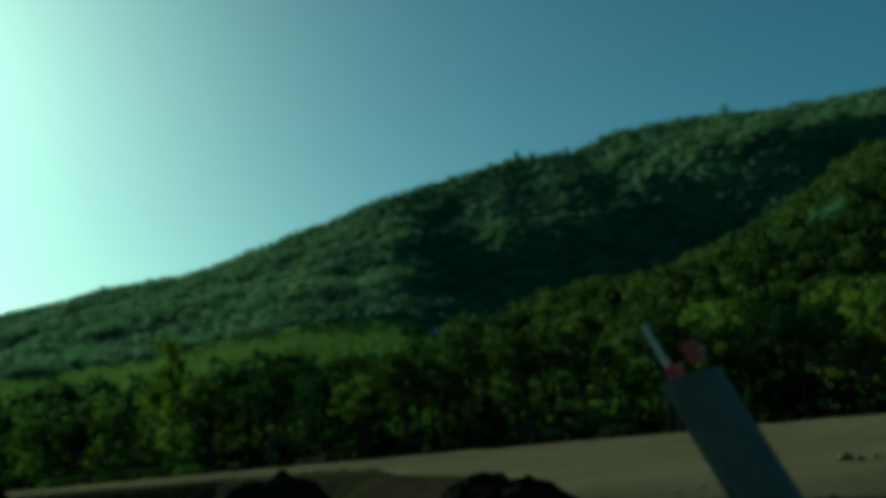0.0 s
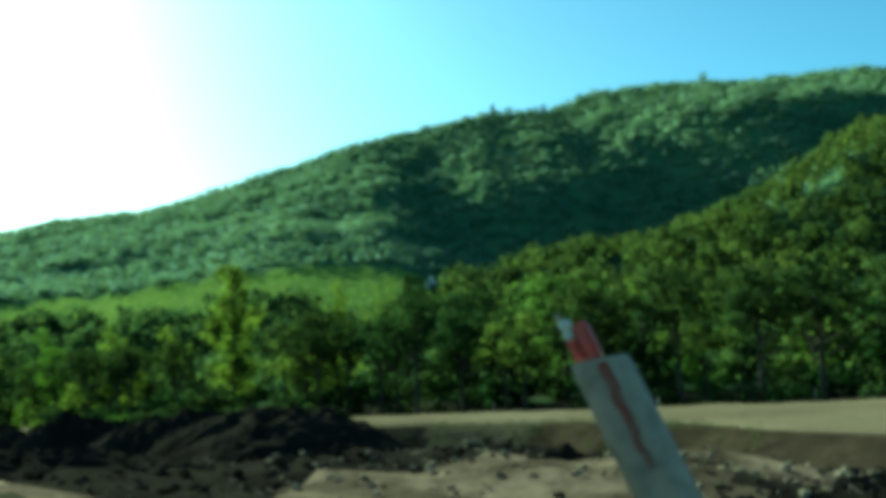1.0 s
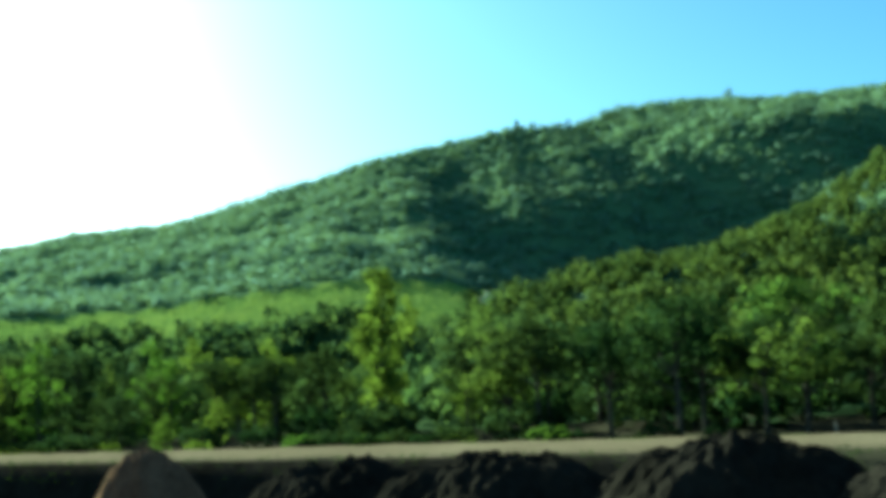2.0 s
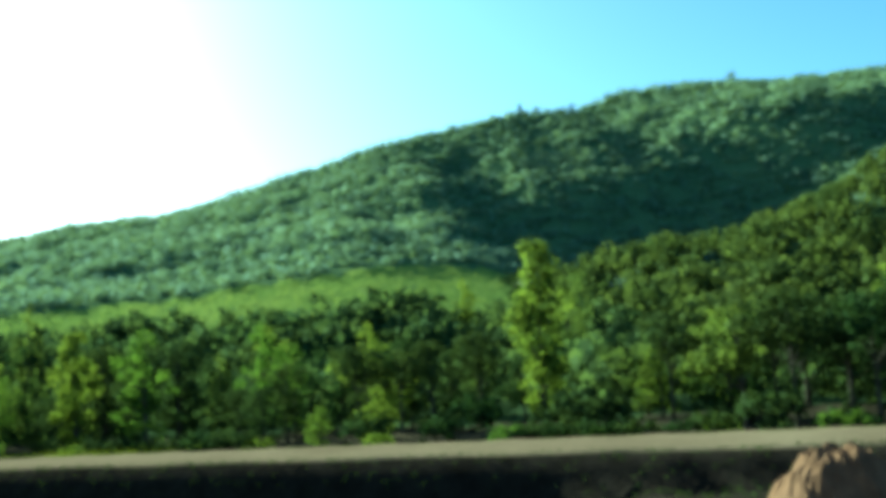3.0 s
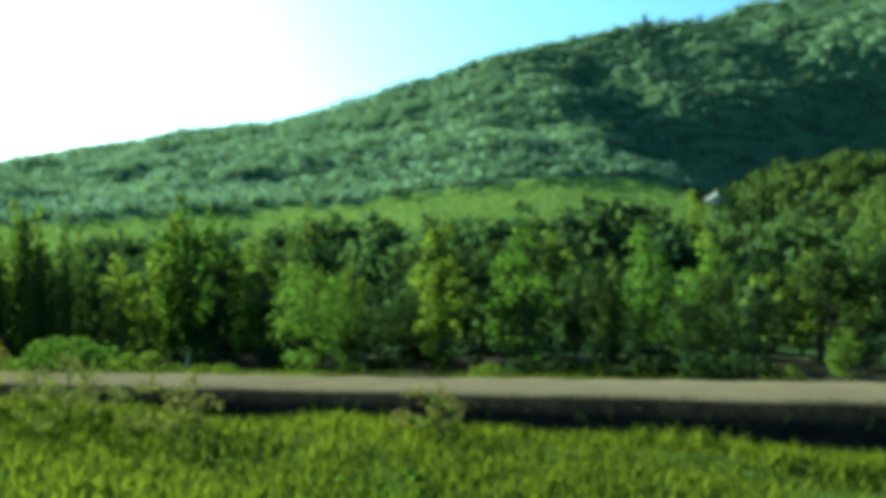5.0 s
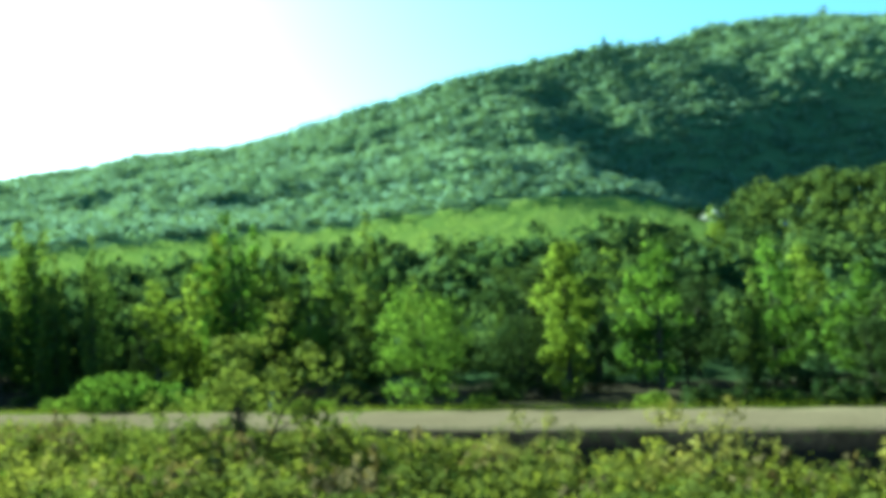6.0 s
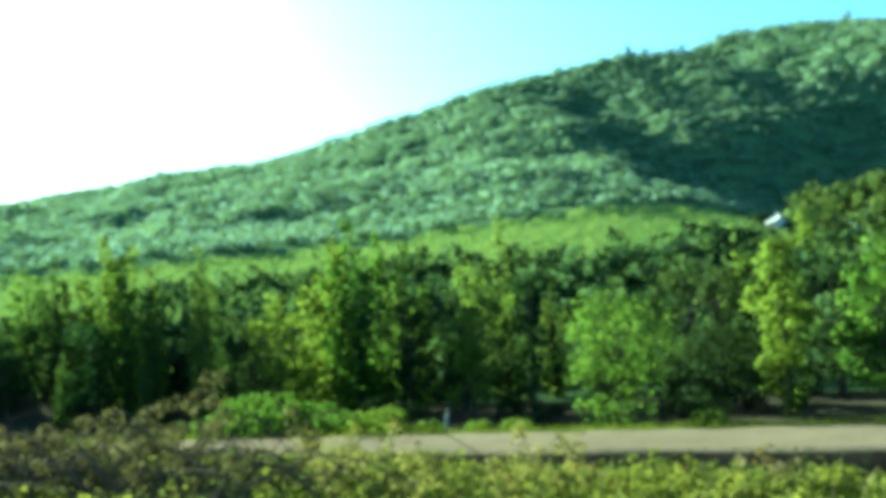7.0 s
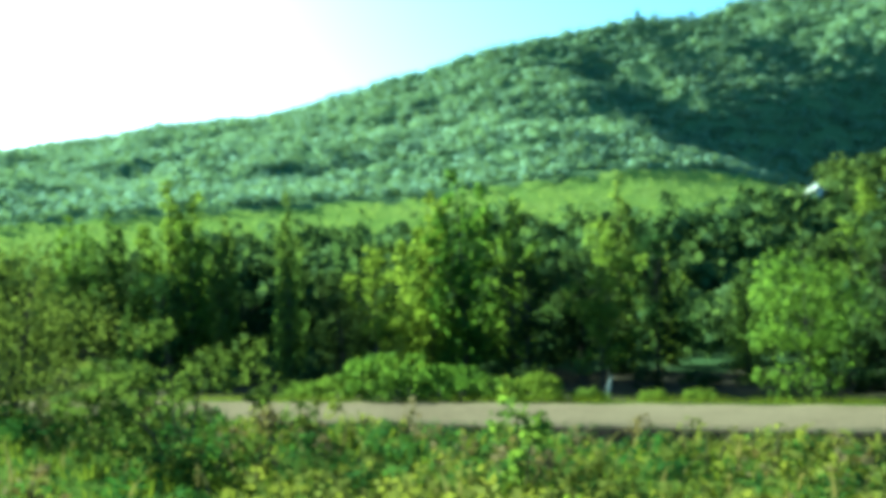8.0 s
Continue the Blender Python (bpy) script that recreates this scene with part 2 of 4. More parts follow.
def land(x, y):
    """Ground height at x, y."""
    x, y = np.asarray(x, dtype=float), np.asarray(y, dtype=float)
    u, s = ridge_axes(x, y)
    lane = lane_level(x)
    floor = lane - 0.7 + 0.25 * waves(x, y, 23, 5)
    top = lerp_table(u, RIDGE) + 1.75
    shelf = lerp_table(u, SHELF) - 0.02 * ((x + 60) * 0.866 + y * 0.5) * smooth01((y - 75) / 60)
    f = np.clip(1 - s / 205, 0, 1)
    face = shelf + (top - shelf) * f ** 1.12
    face = face + (2.6 * waves(x, y, 90, 2) + 1.1 * waves(x, y, 34, 3)) * np.clip(f * 4, 0, 1) * np.clip((1 - f) * 4, 0, 1)
    dip = smooth01((u + 62) / 50) * np.exp(-((s - 150) / 32) ** 2)
    face = face - 15 * dip
    back = top * np.clip(1 + s / 700, 0.1, 1)
    foot = floor + (np.maximum(shelf, floor) - floor) * np.clip(1 - (s - 203) / 90, 0, 1)
    far = np.where(s < 0, back, np.where(s < 205, face, foot))
    # roadside: level verge, then a slope to the foot of the lane's bank
    near_edge = lane_near_edge(x)
    grassy = smooth01((-58 - x) / 8)
    low = lane - 1.25 - 1.1 * grassy - 0.7 * np.exp(-((x + 19) / 7) ** 2) + 0.12 * waves(x, y, 5, 8)
    verge_end = 3.4 + 1.3 * grassy + 1.0 * smooth01((-86 - x) / 14) + 1.9 * np.exp(-((x + 77) / 6) ** 2)
    terrace = 0.55 - 1.5 * smooth01((-29 - x) / 9) - 0.42 * smooth01((x + 21) / 3) + 0.12 * waves(x, y, 7, 9)
    slope_a = 1.2 - 0.26 * np.exp(-((x + 74) / 7) ** 2) * smooth01((y - 2.6) / 2) - 0.08 * smooth01((-92 - x) / 10) * smooth01((y - 3) / 2) + (low - 1.2) * smooth01((y - verge_end - 0.3) / 11)
    slope_b = np.where(y < 11, 1.15 + (terrace - 1.15) * smooth01((y - 4) / 6), terrace + (low - terrace) * smooth01((y - 14.5) / 3.2))
    side = grassy * slope_a + (1 - grassy) * slope_b
    rough = (0.05 + 0.09 * (1 - grassy)) * np.clip((y - 3) / 3, 0, 1)
    side = side + rough * (waves(x, y, 3.4, 11) + 0.8 * waves(x, y, 1.2, 12))
    wide = 1.7 + 2.6 * smooth01((x + 40) / 12)
    bank = smooth01((y - (near_edge - wide)) / (wide - 0.2))
    side = side * (1 - bank) + (lane - 0.04) * bank
    side = np.where(y < 3.0, 1.15, side)
    beyond = smooth01((y - LANE_FAR - 0.3) / 5)
    z = np.where(y <= LANE_FAR + 0.3, np.where(y < near_edge, side, lane - 0.04), (lane - 0.04) * (1 - beyond) + far * beyond)
    return z


def spaced(stops):
    """Coordinates with the given step between the given marks."""
    out = []
    for (a, b, step) in stops:
        out += list(np.arange(a, b, step))
    return np.array(out)


gx = spaced([(-3800, -900, 290), (-900, -420, 24), (-420, -190, 6), (-190, -150, 1.5), (-150, -60, 1.2), (-60, 8, 0.5), (8, 60, 2.0), (60, 400, 8), (400, 1000, 40), (1000, 4001, 300)])
gy = spaced([(-3000, -300, 300), (-300, -20, 28), (-20, 2.4, 1.6), (2.4, 22, 0.42), (22, 48, 0.75), (48, 90, 1.5), (90, 620, 5), (620, 1000, 40), (1000, 4501, 250)])
GX, GY = np.meshgrid(gx, gy)
GZ = land(GX, GY)
nx, ny = len(gx), len(gy)
idx = np.arange(nx * ny).reshape(ny, nx)
quads = np.stack([idx[:-1, :-1], idx[:-1, 1:], idx[1:, 1:], idx[1:, :-1]], axis=-1).reshape(-1, 4)
cx = ((GX[:-1, :-1] + GX[1:, 1:]) / 2).ravel()
cy = ((GY[:-1, :-1] + GY[1:, 1:]) / 2).ravel()
cu, cs = ridge_axes(cx, cy)
wob = waves(cx, cy, 9, 21)
mat_id = np.full(len(cx), 1)
meadow = (cs + 6 * waves(cx, cy, 40, 22) > 203) & (cs < 246 + 5 * waves(cx, cy, 30, 23)) & (cu < -72) & (cu > -420)
mat_id[meadow | ((cu > -25) & (cu < 45) & (cs > 263) & (cs < 274))] = 2
# ground under the hill woodland takes the haze-lightened floor
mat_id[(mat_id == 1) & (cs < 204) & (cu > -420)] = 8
near = cy < LANE_FAR + 2.5
mat_id[(cy > LANE_FAR) & (cy < 66 + 3 * wob)] = 4
mat_id[near] = 0
works = near & (cx > -60 + 4 * wob) & (cy < LANE_FAR) & (cy > 2.2)
mat_id[works] = 4
mat_id[works & (cy < 15.5 + 1.5 * wob) & (cy > 6)] = 3
mat_id[works & (cy > lane_near_edge(cx) + 1.6)] = 5
mat_id[works & (cx < -24.5 + 1.5 * wob) & (cx > -48) & (cy > 7.6) & (cy < 19)] = 6
mat_id[works & (cx < -13.4 + wob) & (cx > -20.5 + wob) & (cy > 10.2 + wob) & (cy < 17)] = 6
mat_id[works & (cx < -9 + wob) & (cx > -34) & (cy > lane_near_edge(cx) - 6.5) & (cy < lane_near_edge(cx) + 0.3)] = 7
# bank face takes the dark soil colour in place of its shade
bank_zone = near & (cx <= -60 + 4 * wob) & (cy > lane_near_edge(cx) - 4) & (cy < LANE_FAR)
mat_id[bank_zone] = 6
# ground below the bank darkened the same way, shade put into the colour
mat_id[near & (cx < -40 + 2 * wob) & (cx > -76 + 3 * wob) & (cy > 18 + wob) & (cy < lane_near_edge(cx))] = 6
ground = new("ground", mesh_from("ground", np.stack([GX, GY, GZ], -1).reshape(-1, 3), quads,
             [M_GRASS_SOIL, M_FOREST, M_MEADOW, M_PALE, M_BROWN, M_GRAVEL, M_DARKSOIL_SHADE, M_PITWALL, M_HAZED_FLOOR], mat_id, True))
tagged(ground, "valley ground of soil, grass, meadow and wooded hillside", "ground", kind="structure")


def strip(name, xs, y0, y1, level, crown, mat, skirt):
    """A road-like sheet with thickness along x between two edges."""
    bm = bmesh.new()
    rows = []
    for x in xs:
        a, b = float(y0(x)), float(y1(x))
        row = []
        for k in range(7):
            v = k / 6
            y = a + (b - a) * v
            row.append(bm.verts.new((x, y, float(level(x)) + crown * (1 - (2 * v - 1) ** 2) + 0.025 * math.sin(x * 1.7 + k * 2.1))))
        row.insert(0, bm.verts.new((x, a - 0.25, float(level(x)) - skirt)))
        row.append(bm.verts.new((x, b + 0.25, float(level(x)) - skirt)))
        rows.append(row)
    for p, q in zip(rows, rows[1:]):
        for k in range(len(p) - 1):
            bm.faces.new((p[k], q[k], q[k + 1], p[k + 1]))
    bmesh.ops.recalc_face_normals(bm, faces=bm.faces[:])
    me = bpy.data.meshes.new(name)
    bm.to_mesh(me)
    bm.free()
    me.materials.append(mat)
    for f in me.polygons:
        f.use_smooth = True
    return new(name, me)


lane = strip("road", np.arange(-330, 70, 1.0), lambda x: lane_near_edge(x) + 0.4 + 0.25 * math.sin(x * 0.6), lambda x: LANE_FAR + 0.12 * math.sin(x * 0.8), lane_level, 0.05, M_GRAVEL, 0.25)
tagged(lane, "pale compacted gravel road on a low bank", "road", kind="structure")
highway = strip("road", np.arange(-420, 200, 10.0), lambda x: -7.0, lambda x: 1.9, lambda x: 1.2, 0.04, M_ASPHALT, 0.3)
tagged(highway, "grey asphalt road beside the verge", "road", kind="structure")

# ---- plants ----
def leaf_quads(rng, centres, radii, per, size, squash=0.8, upward=0.35, scatter=0.8, level=0.3, clump=0.65):
    """Many small leaves gathered round clump centres: arrays of corners, quads and softened normals."""
    n = len(centres) * per
    c = np.repeat(centres, per, axis=0)
    r = np.repeat(radii, per)
    d = rng.normal(size=(n, 3))
    d /= np.linalg.norm(d, axis=1)[:, None]
    pos = c + d * (r * rng.uniform(0.35, 1.0, n) ** 0.6)[:, None] * np.array([1, 1, squash])
    nor = rng.normal(size=(n, 3)) * scatter + d * 0.7 + np.array([0, 0, upward])
    nor /= np.linalg.norm(nor, axis=1)[:, None]
    mid = centres.mean(axis=0)
    out = pos - mid
    out /= np.linalg.norm(out, axis=1)[:, None] + 1e-6
    soft = d * clump + out * 0.45 + np.array([0, 0, level]) + rng.normal(size=(n, 3)) * 0.12
    soft /= np.linalg.norm(soft, axis=1)[:, None]
    nor *= np.where((nor * soft).sum(axis=1) < 0, -1.0, 1.0)[:, None]
    a = np.cross(nor, rng.normal(size=(n, 3)))
    a /= np.linalg.norm(a, axis=1)[:, None]
    b = np.cross(nor, a)
    L = (size * rng.uniform(0.6, 1.35, n))[:, None]
    W = L * rng.uniform(0.5, 0.75, n)[:, None]
    v = np.stack([pos - a * L * 0.5, pos + b * W * 0.5 - a * L * 0.05, pos + a * L * 0.5, pos - b * W * 0.5 - a * L * 0.05], axis=1).reshape(-1, 3)
    return v, np.arange(n * 4).reshape(n, 4)[:, ::-1], np.repeat(soft, 4, axis=0)


def tube(bm, points, radii, sides=7):
    rings = []
    for i, p in enumerate(points):
        p = Vector(p)
        way = Vector(points[min(i + 1, len(points) - 1)]) - Vector(points[max(i - 1, 0)])
        q = way.to_track_quat("Z", "Y")
        rings.append([bm.verts.new(p + q @ Vector((math.cos(6.2832 * k / sides) * radii[i], math.sin(6.2832 * k / sides) * radii[i], 0))) for k in range(sides)])
    for a, b in zip(rings, rings[1:]):
        for k in range(sides):
            bm.faces.new((a[k], a[(k + 1) % sides], b[(k + 1) % sides], b[k]))
    bm.faces.new(rings[-1])
    bm.faces.new(rings[0][::-1])


def crown_centres(rng, form, h):
    """Clump centres and radii for a tree of height h, by growth form."""
    pts, rad = [], []
    if form == "poplar":
        for k in range(6):
            a, off = k * 1.05 + rng.uniform(-0.3, 0.3), (0.0 if k == 0 else rng.uniform(0.05, 0.13)) * h
            reach = 1.0 if k == 0 else rng.uniform(0.66, 0.93)
            for i in range(12):
                v = 0.08 + 0.92 * i / 11
                w = h * 0.045 * math.sin(min(1.0, 0.25 + v) * 2.6)
                pts.append((math.cos(a) * off * (0.5 + 0.5 * v) + rng.normal() * w * 0.6, math.sin(a) * off * (0.5 + 0.5 * v) + rng.normal() * w * 0.6, v * reach * h * 0.98))
                rad.append(h * 0.066 * (1.08 - v) ** 0.5 * rng.uniform(0.7, 1.15) + 0.05)
    elif form == "lobed":
        for (x, y, z, r, n) in ((0, 0, 0.93, 0.05, 5), (0.03, 0.02, 0.80, 0.09, 9), (-0.10, 0.03, 0.64, 0.11, 11), (0.10, -0.04, 0.60, 0.10, 9), (-0.16, 0.0, 0.52, 0.08, 8),
                                (0.04, 0.06, 0.46, 0.12, 11), (-0.05, -0.06, 0.34, 0.10, 9), (0.10, 0.02, 0.28, 0.09, 8), (0.0, 0.0, 0.16, 0.10, 8)):
            for _ in range(n):
                d = rng.normal(size=3)
                d /= np.linalg.norm(d)
                pts.append((x * h + d[0] * r * h, y * h + d[1] * r * h, z * h + d[2] * r * h))
                rad.append(h * rng.uniform(0.04, 0.07))
    elif form == "high":
        for (x, y, z, r) in [(rng.uniform(-0.22, 0.22), rng.uniform(-0.2, 0.2), rng.uniform(0.5, 0.86), rng.uniform(0.11, 0.16)) for _ in range(9)] + [(0, 0, 0.88, 0.09)]:
            for _ in range(8):
                d = rng.normal(size=3)
                d /= np.linalg.norm(d)
                pts.append((x * h + d[0] * r * h, y * h + d[1] * r * h, z * h + d[2] * r * h * 0.8))
                rad.append(h * rng.uniform(0.04, 0.065))
    elif form == "dome":
        for i in range(80):
            d = rng.normal(size=3)
            d /= np.linalg.norm(d)
            k = rng.uniform(0.55, 1.0) * (0.86 + 0.2 * math.sin(2.7 * math.atan2(d[1], d[0]) + h) * math.cos(4.0 * d[2] + 0.6))
            z = 0.5 + 0.43 * d[2] * k
            pts.append((d[0] * 0.44 * h * k, d[1] * 0.44 * h * k, max(z, 0.07) * h))
            rad.append(h * rng.uniform(0.06, 0.10))
        for i in range(16):
            a, k = rng.uniform(0, 6.283), rng.uniform(0.08, 0.3)
            pts.append((math.cos(a) * k * h, math.sin(a) * k * h, rng.uniform(0.02, 0.22) * h))
            rad.append(h * rng.uniform(0.05, 0.09))
    else:
        lobes = [(rng.uniform(-0.2, 0.2), rng.uniform(-0.2, 0.2), rng.uniform(0.35, 0.88), rng.uniform(0.10, 0.17)) for _ in range(8)] + [(0, 0, 0.9, 0.09), (0.05, 0, 0.2, 0.16), (-0.1, 0.08, 0.28, 0.16)]
        for (x, y, z, r) in lobes:
            for _ in range(8):
                d = rng.normal(size=3)
                d /= np.linalg.norm(d)
                pts.append((x * h + d[0] * r * h, y * h + d[1] * r * h, z * h + d[2] * r * h * 0.8))
                rad.append(h * rng.uniform(0.04, 0.065))
    return np.array(pts), np.array(rad)


def make_tree(name, form, h, mat, seed, per=34, size=0.34, bark=None, label="", group=""):
    """A tree with a tapered trunk, limbs and a crown of leaves, standing at the origin."""
    rng = np.random.default_rng(seed)
    root = new(name)
    pts, rad = crown_centres(rng, form, h)
    bm = bmesh.new()
    bend = rng.uniform(-0.03, 0.03, 2) * h
    spine = [Vector((bend[0] * v * v, bend[1] * v * v, h * 0.95 * v - 0.3)) for v in (0, 0.05, 0.25, 0.5, 0.75, 1)]
    base = 0.016 * h + 0.04
    tube(bm, spine, [base * 1.5, base, base * 0.8, base * 0.55, base * 0.3, base * 0.08], 8)
    for k in rng.choice(len(pts), 14, replace=False):
        tip = Vector(pts[k])
        start = Vector((bend[0] * 0.1, bend[1] * 0.1, max(0.12 * h, tip.z * 0.62)))
        mid = (start + tip) / 2 + Vector((0, 0, -0.03 * h))
        tube(bm, [start, mid, tip], [base * 0.38, base * 0.24, base * 0.07], 5)
    part("trunk", bm, bark or M_BARK, root)
    v, q, nn = leaf_quads(rng, pts, rad * 1.25, per, size, 1.35 if form == "poplar" else 0.8)
    part("crown", mesh_from("crown", v, q, [mat], normals=nn), mat, root)
    return tagged(root, label, "tree", group)


def set_down(x, y, turn=0, scale=1, sink=0.0):
    return pose(x, y, float(land(x, y)) - sink, 0, 0, turn) @ Matrix.Diagonal((scale, scale, scale, 1))


def place(proto, x, y, turn, sx, sz):
    """Stand a copy of a tree on the ground, with its own girth and height."""
    c = copy_thing(proto, pose(x, y, float(land(x, y)), 0, 0, turn))
    c.scale = (sx, sx, sz)
    return c


# prototypes, each 10 m tall; the sparse ones stand farther off
protos = {}
GROUP = "trees of the valley belt"
for (key, form, mat, per, size, label) in (
        ("poplar_a", "poplar", M_LEAF, 32, 0.31, "slender green poplar in the riverside belt"),
        ("poplar_b", "poplar", M_LEAF_YELLOW, 32, 0.31, "slender yellow-green poplar in the riverside belt"),
        ("dome_a", "dome", M_LEAF, 40, 0.30, "broad dense green tree beside the gravel road"),
        ("dome_b", "dome", M_LEAF_YELLOW, 48, 0.28, "round sunlit yellow-green tree"),
        ("dome_c", "dome", M_LEAF_SHADED, 38, 0.31, "rounded tree with its neighbours' shade put into the leaf colour"),
        ("high_a", "high", M_LEAF, 30, 0.33, "tall green tree with bare lower stem above shade-coloured undergrowth"),
        ("high_b", "high", M_LEAF_SHADED, 30, 0.33, "tall tree with bare lower stem beside the gravel road, shade in its leaf colour"),
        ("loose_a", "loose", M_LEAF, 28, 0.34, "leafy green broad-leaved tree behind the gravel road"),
        ("loose_b", "loose", M_LEAF_SHADED, 28, 0.34, "green broad-leaved tree behind the gravel road, leaf colour darkened for shade"),
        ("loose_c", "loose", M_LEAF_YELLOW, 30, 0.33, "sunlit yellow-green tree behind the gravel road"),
        ("loose_d", "loose", M_LEAF_SHADED, 28, 0.34, "tree behind the gravel road, its shade put into the leaf colour"),
        ("lobed", "lobed", M_LEAF_YELLOW, 60, 0.29, "tall lobed yellow-green tree behind the gravel road")):
    protos[key] = make_tree("tree", form, 10.0, mat, sum(map(ord, key)), per, size, label=label, group=GROUP)
used = set()


def tree_at(key, x, y, height, girth=None, turn=0.0):
    """Place a tree of the given kind, height and girth; the first one is the prototype itself."""
    sz = height / 10
    sx = girth if girth else sz
    if key in used:
        return place(protos[key], x, y, turn, sx, sz)
    used.add(key)
    p = protos[key]
    p.matrix_basis = pose(x, y, float(land(x, y)), 0, 0, turn)
    p.scale = (sx, sx, sz)
    return p


# single trees that stand out: kind, x, y, height of the top, girth
single = (("lobed", -75.9, 63.6, 10.3, 1.1), ("dome_b", -118.3, 50, 4.2, 0.76), ("lobed", -110.2, 52.5, 5.6, 0.85), ("dome_c", -114.2, 55, 1.9, 0.7), ("loose_c", -105.5, 55, 5.4, 0.8),
          ("poplar_b", -142.4, 61.6, 9.9, 1.7), ("poplar_b", -145.4, 62.4, 8.6, 1.6), ("poplar_b", -139.2, 62.6, 7.6, 1.4), ("loose_c", -147.5, 58, 4.6, 0.8),
          ("poplar_a", -132.2, 65.8, 9.2, 1.3), ("loose_c", -131.2, 58.0, 5.6, 0.75), ("loose_d", -129.0, 63, 5.0, 0.8), ("poplar_a", -155.3, 58.5, 9.0, 0.9), ("poplar_a", -158, 62, 7.6, 1.0),
          ("poplar_b", -173.0, 65.6, 11.4, 2.0), ("poplar_b", -169.4, 64, 9.2, 1.6), ("poplar_a", -164, 62, 7.8, 1.2), ("poplar_a", -181, 66, 9.5, 1.6), ("poplar_b", -190, 70, 9.5, 1.6), ("poplar_a", -152, 74, 8.0, 1.2),
          ("loose_b", -124.2, 168.5, 16.8, 0.5), ("loose_b", -121.4, 165.5, 16.4, 0.5), ("loose_c", -120.3, 139.0, 14.0, 0.7), ("loose_c", -82.6, 52.3, 0.4, 0.42), ("loose_c", -85.4, 50, -0.6, 0.34),
          # the high_b here are added, their leaf colour standing for a shaded gap
          ("high_b", -81.2, 57, 3.4, 0.75), ("high_b", -84.6, 58.5, 3.6, 0.75), ("high_b", -79.4, 60.8, 3.8, 0.7), ("high_b", -87.6, 57.5, 3.4, 0.75), ("dome_b", -34.0, 60.0, 2.0, 0.45), ("loose_a", -27, 58, 4.6, 0.8), ("loose_c", -55.4, 111.0, 9.4, 0.9), ("dome_b", -58.4, 88.3, 3.4, 0.5), ("dome_a", -91.6, 110.2, 14.6, 0.75),
          ("dome_b", -76.8, 100.7, 4.4, 0.55), ("loose_c", -118.6, 87.0, 6.4, 0.9), ("loose_c", -101.0, 80.0, 5.5, 0.8), ("loose_c", -64.0, 96.0, 6.0, 0.7), ("loose_c", -95.0, 60.0, 3.6, 0.7), ("loose_c", -100.5, 63.0, 5.4, 0.75))
taken = []
for (key, x, y, top, g) in single:
    tree_at(key, x, y, top - float(land(x, y)), g, (x * 37) % 360)
    taken.append((x, y, {"lobed": 5.5, "dome_a": 3.6, "dome_b": 3.2}.get(key, 3.0)))
rng = np.random.default_rng(7)
front = ["loose_a", "loose_b", "loose_b", "loose_d", "loose_d", "loose_a", "loose_c"]
for i in range(2600):
    x = rng.uniform(-215, 28)
    y = rng.uniform(48.0, 71)
    r = 2.9 if y < 56 else 3.8
    if any((x - a) ** 2 + (y - b) ** 2 < max(r, q) ** 2 for a, b, q in taken) or (-84 < x < -58 - 0.9 * (y - 49) and y < 61) or (y < 56 and x < -68 and rng.random() < 0.6) or (x < -96 and y < 58):
        continue
    if x > -68 and y < 60:
        if y < 49.5:
            continue
        h = rng.uniform(5.8, 8.0)
        taken.append((x, y, 3.3))
        # two in three carry shade in their leaf colour
        tree_at(("high_a", "high_b", "high_b")[rng.integers(3)], x, y, h, h / 10 * rng.uniform(1.0, 1.25), rng.uniform(0, 360))
        continue
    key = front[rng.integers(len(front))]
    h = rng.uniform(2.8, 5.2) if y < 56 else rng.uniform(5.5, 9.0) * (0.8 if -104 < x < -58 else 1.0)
    # front and western trees mostly take the leaf colour darkened for shade
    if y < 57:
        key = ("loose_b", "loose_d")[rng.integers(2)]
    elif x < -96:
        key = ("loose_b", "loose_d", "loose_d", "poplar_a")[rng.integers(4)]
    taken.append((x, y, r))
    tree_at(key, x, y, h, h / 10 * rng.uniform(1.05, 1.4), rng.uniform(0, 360))


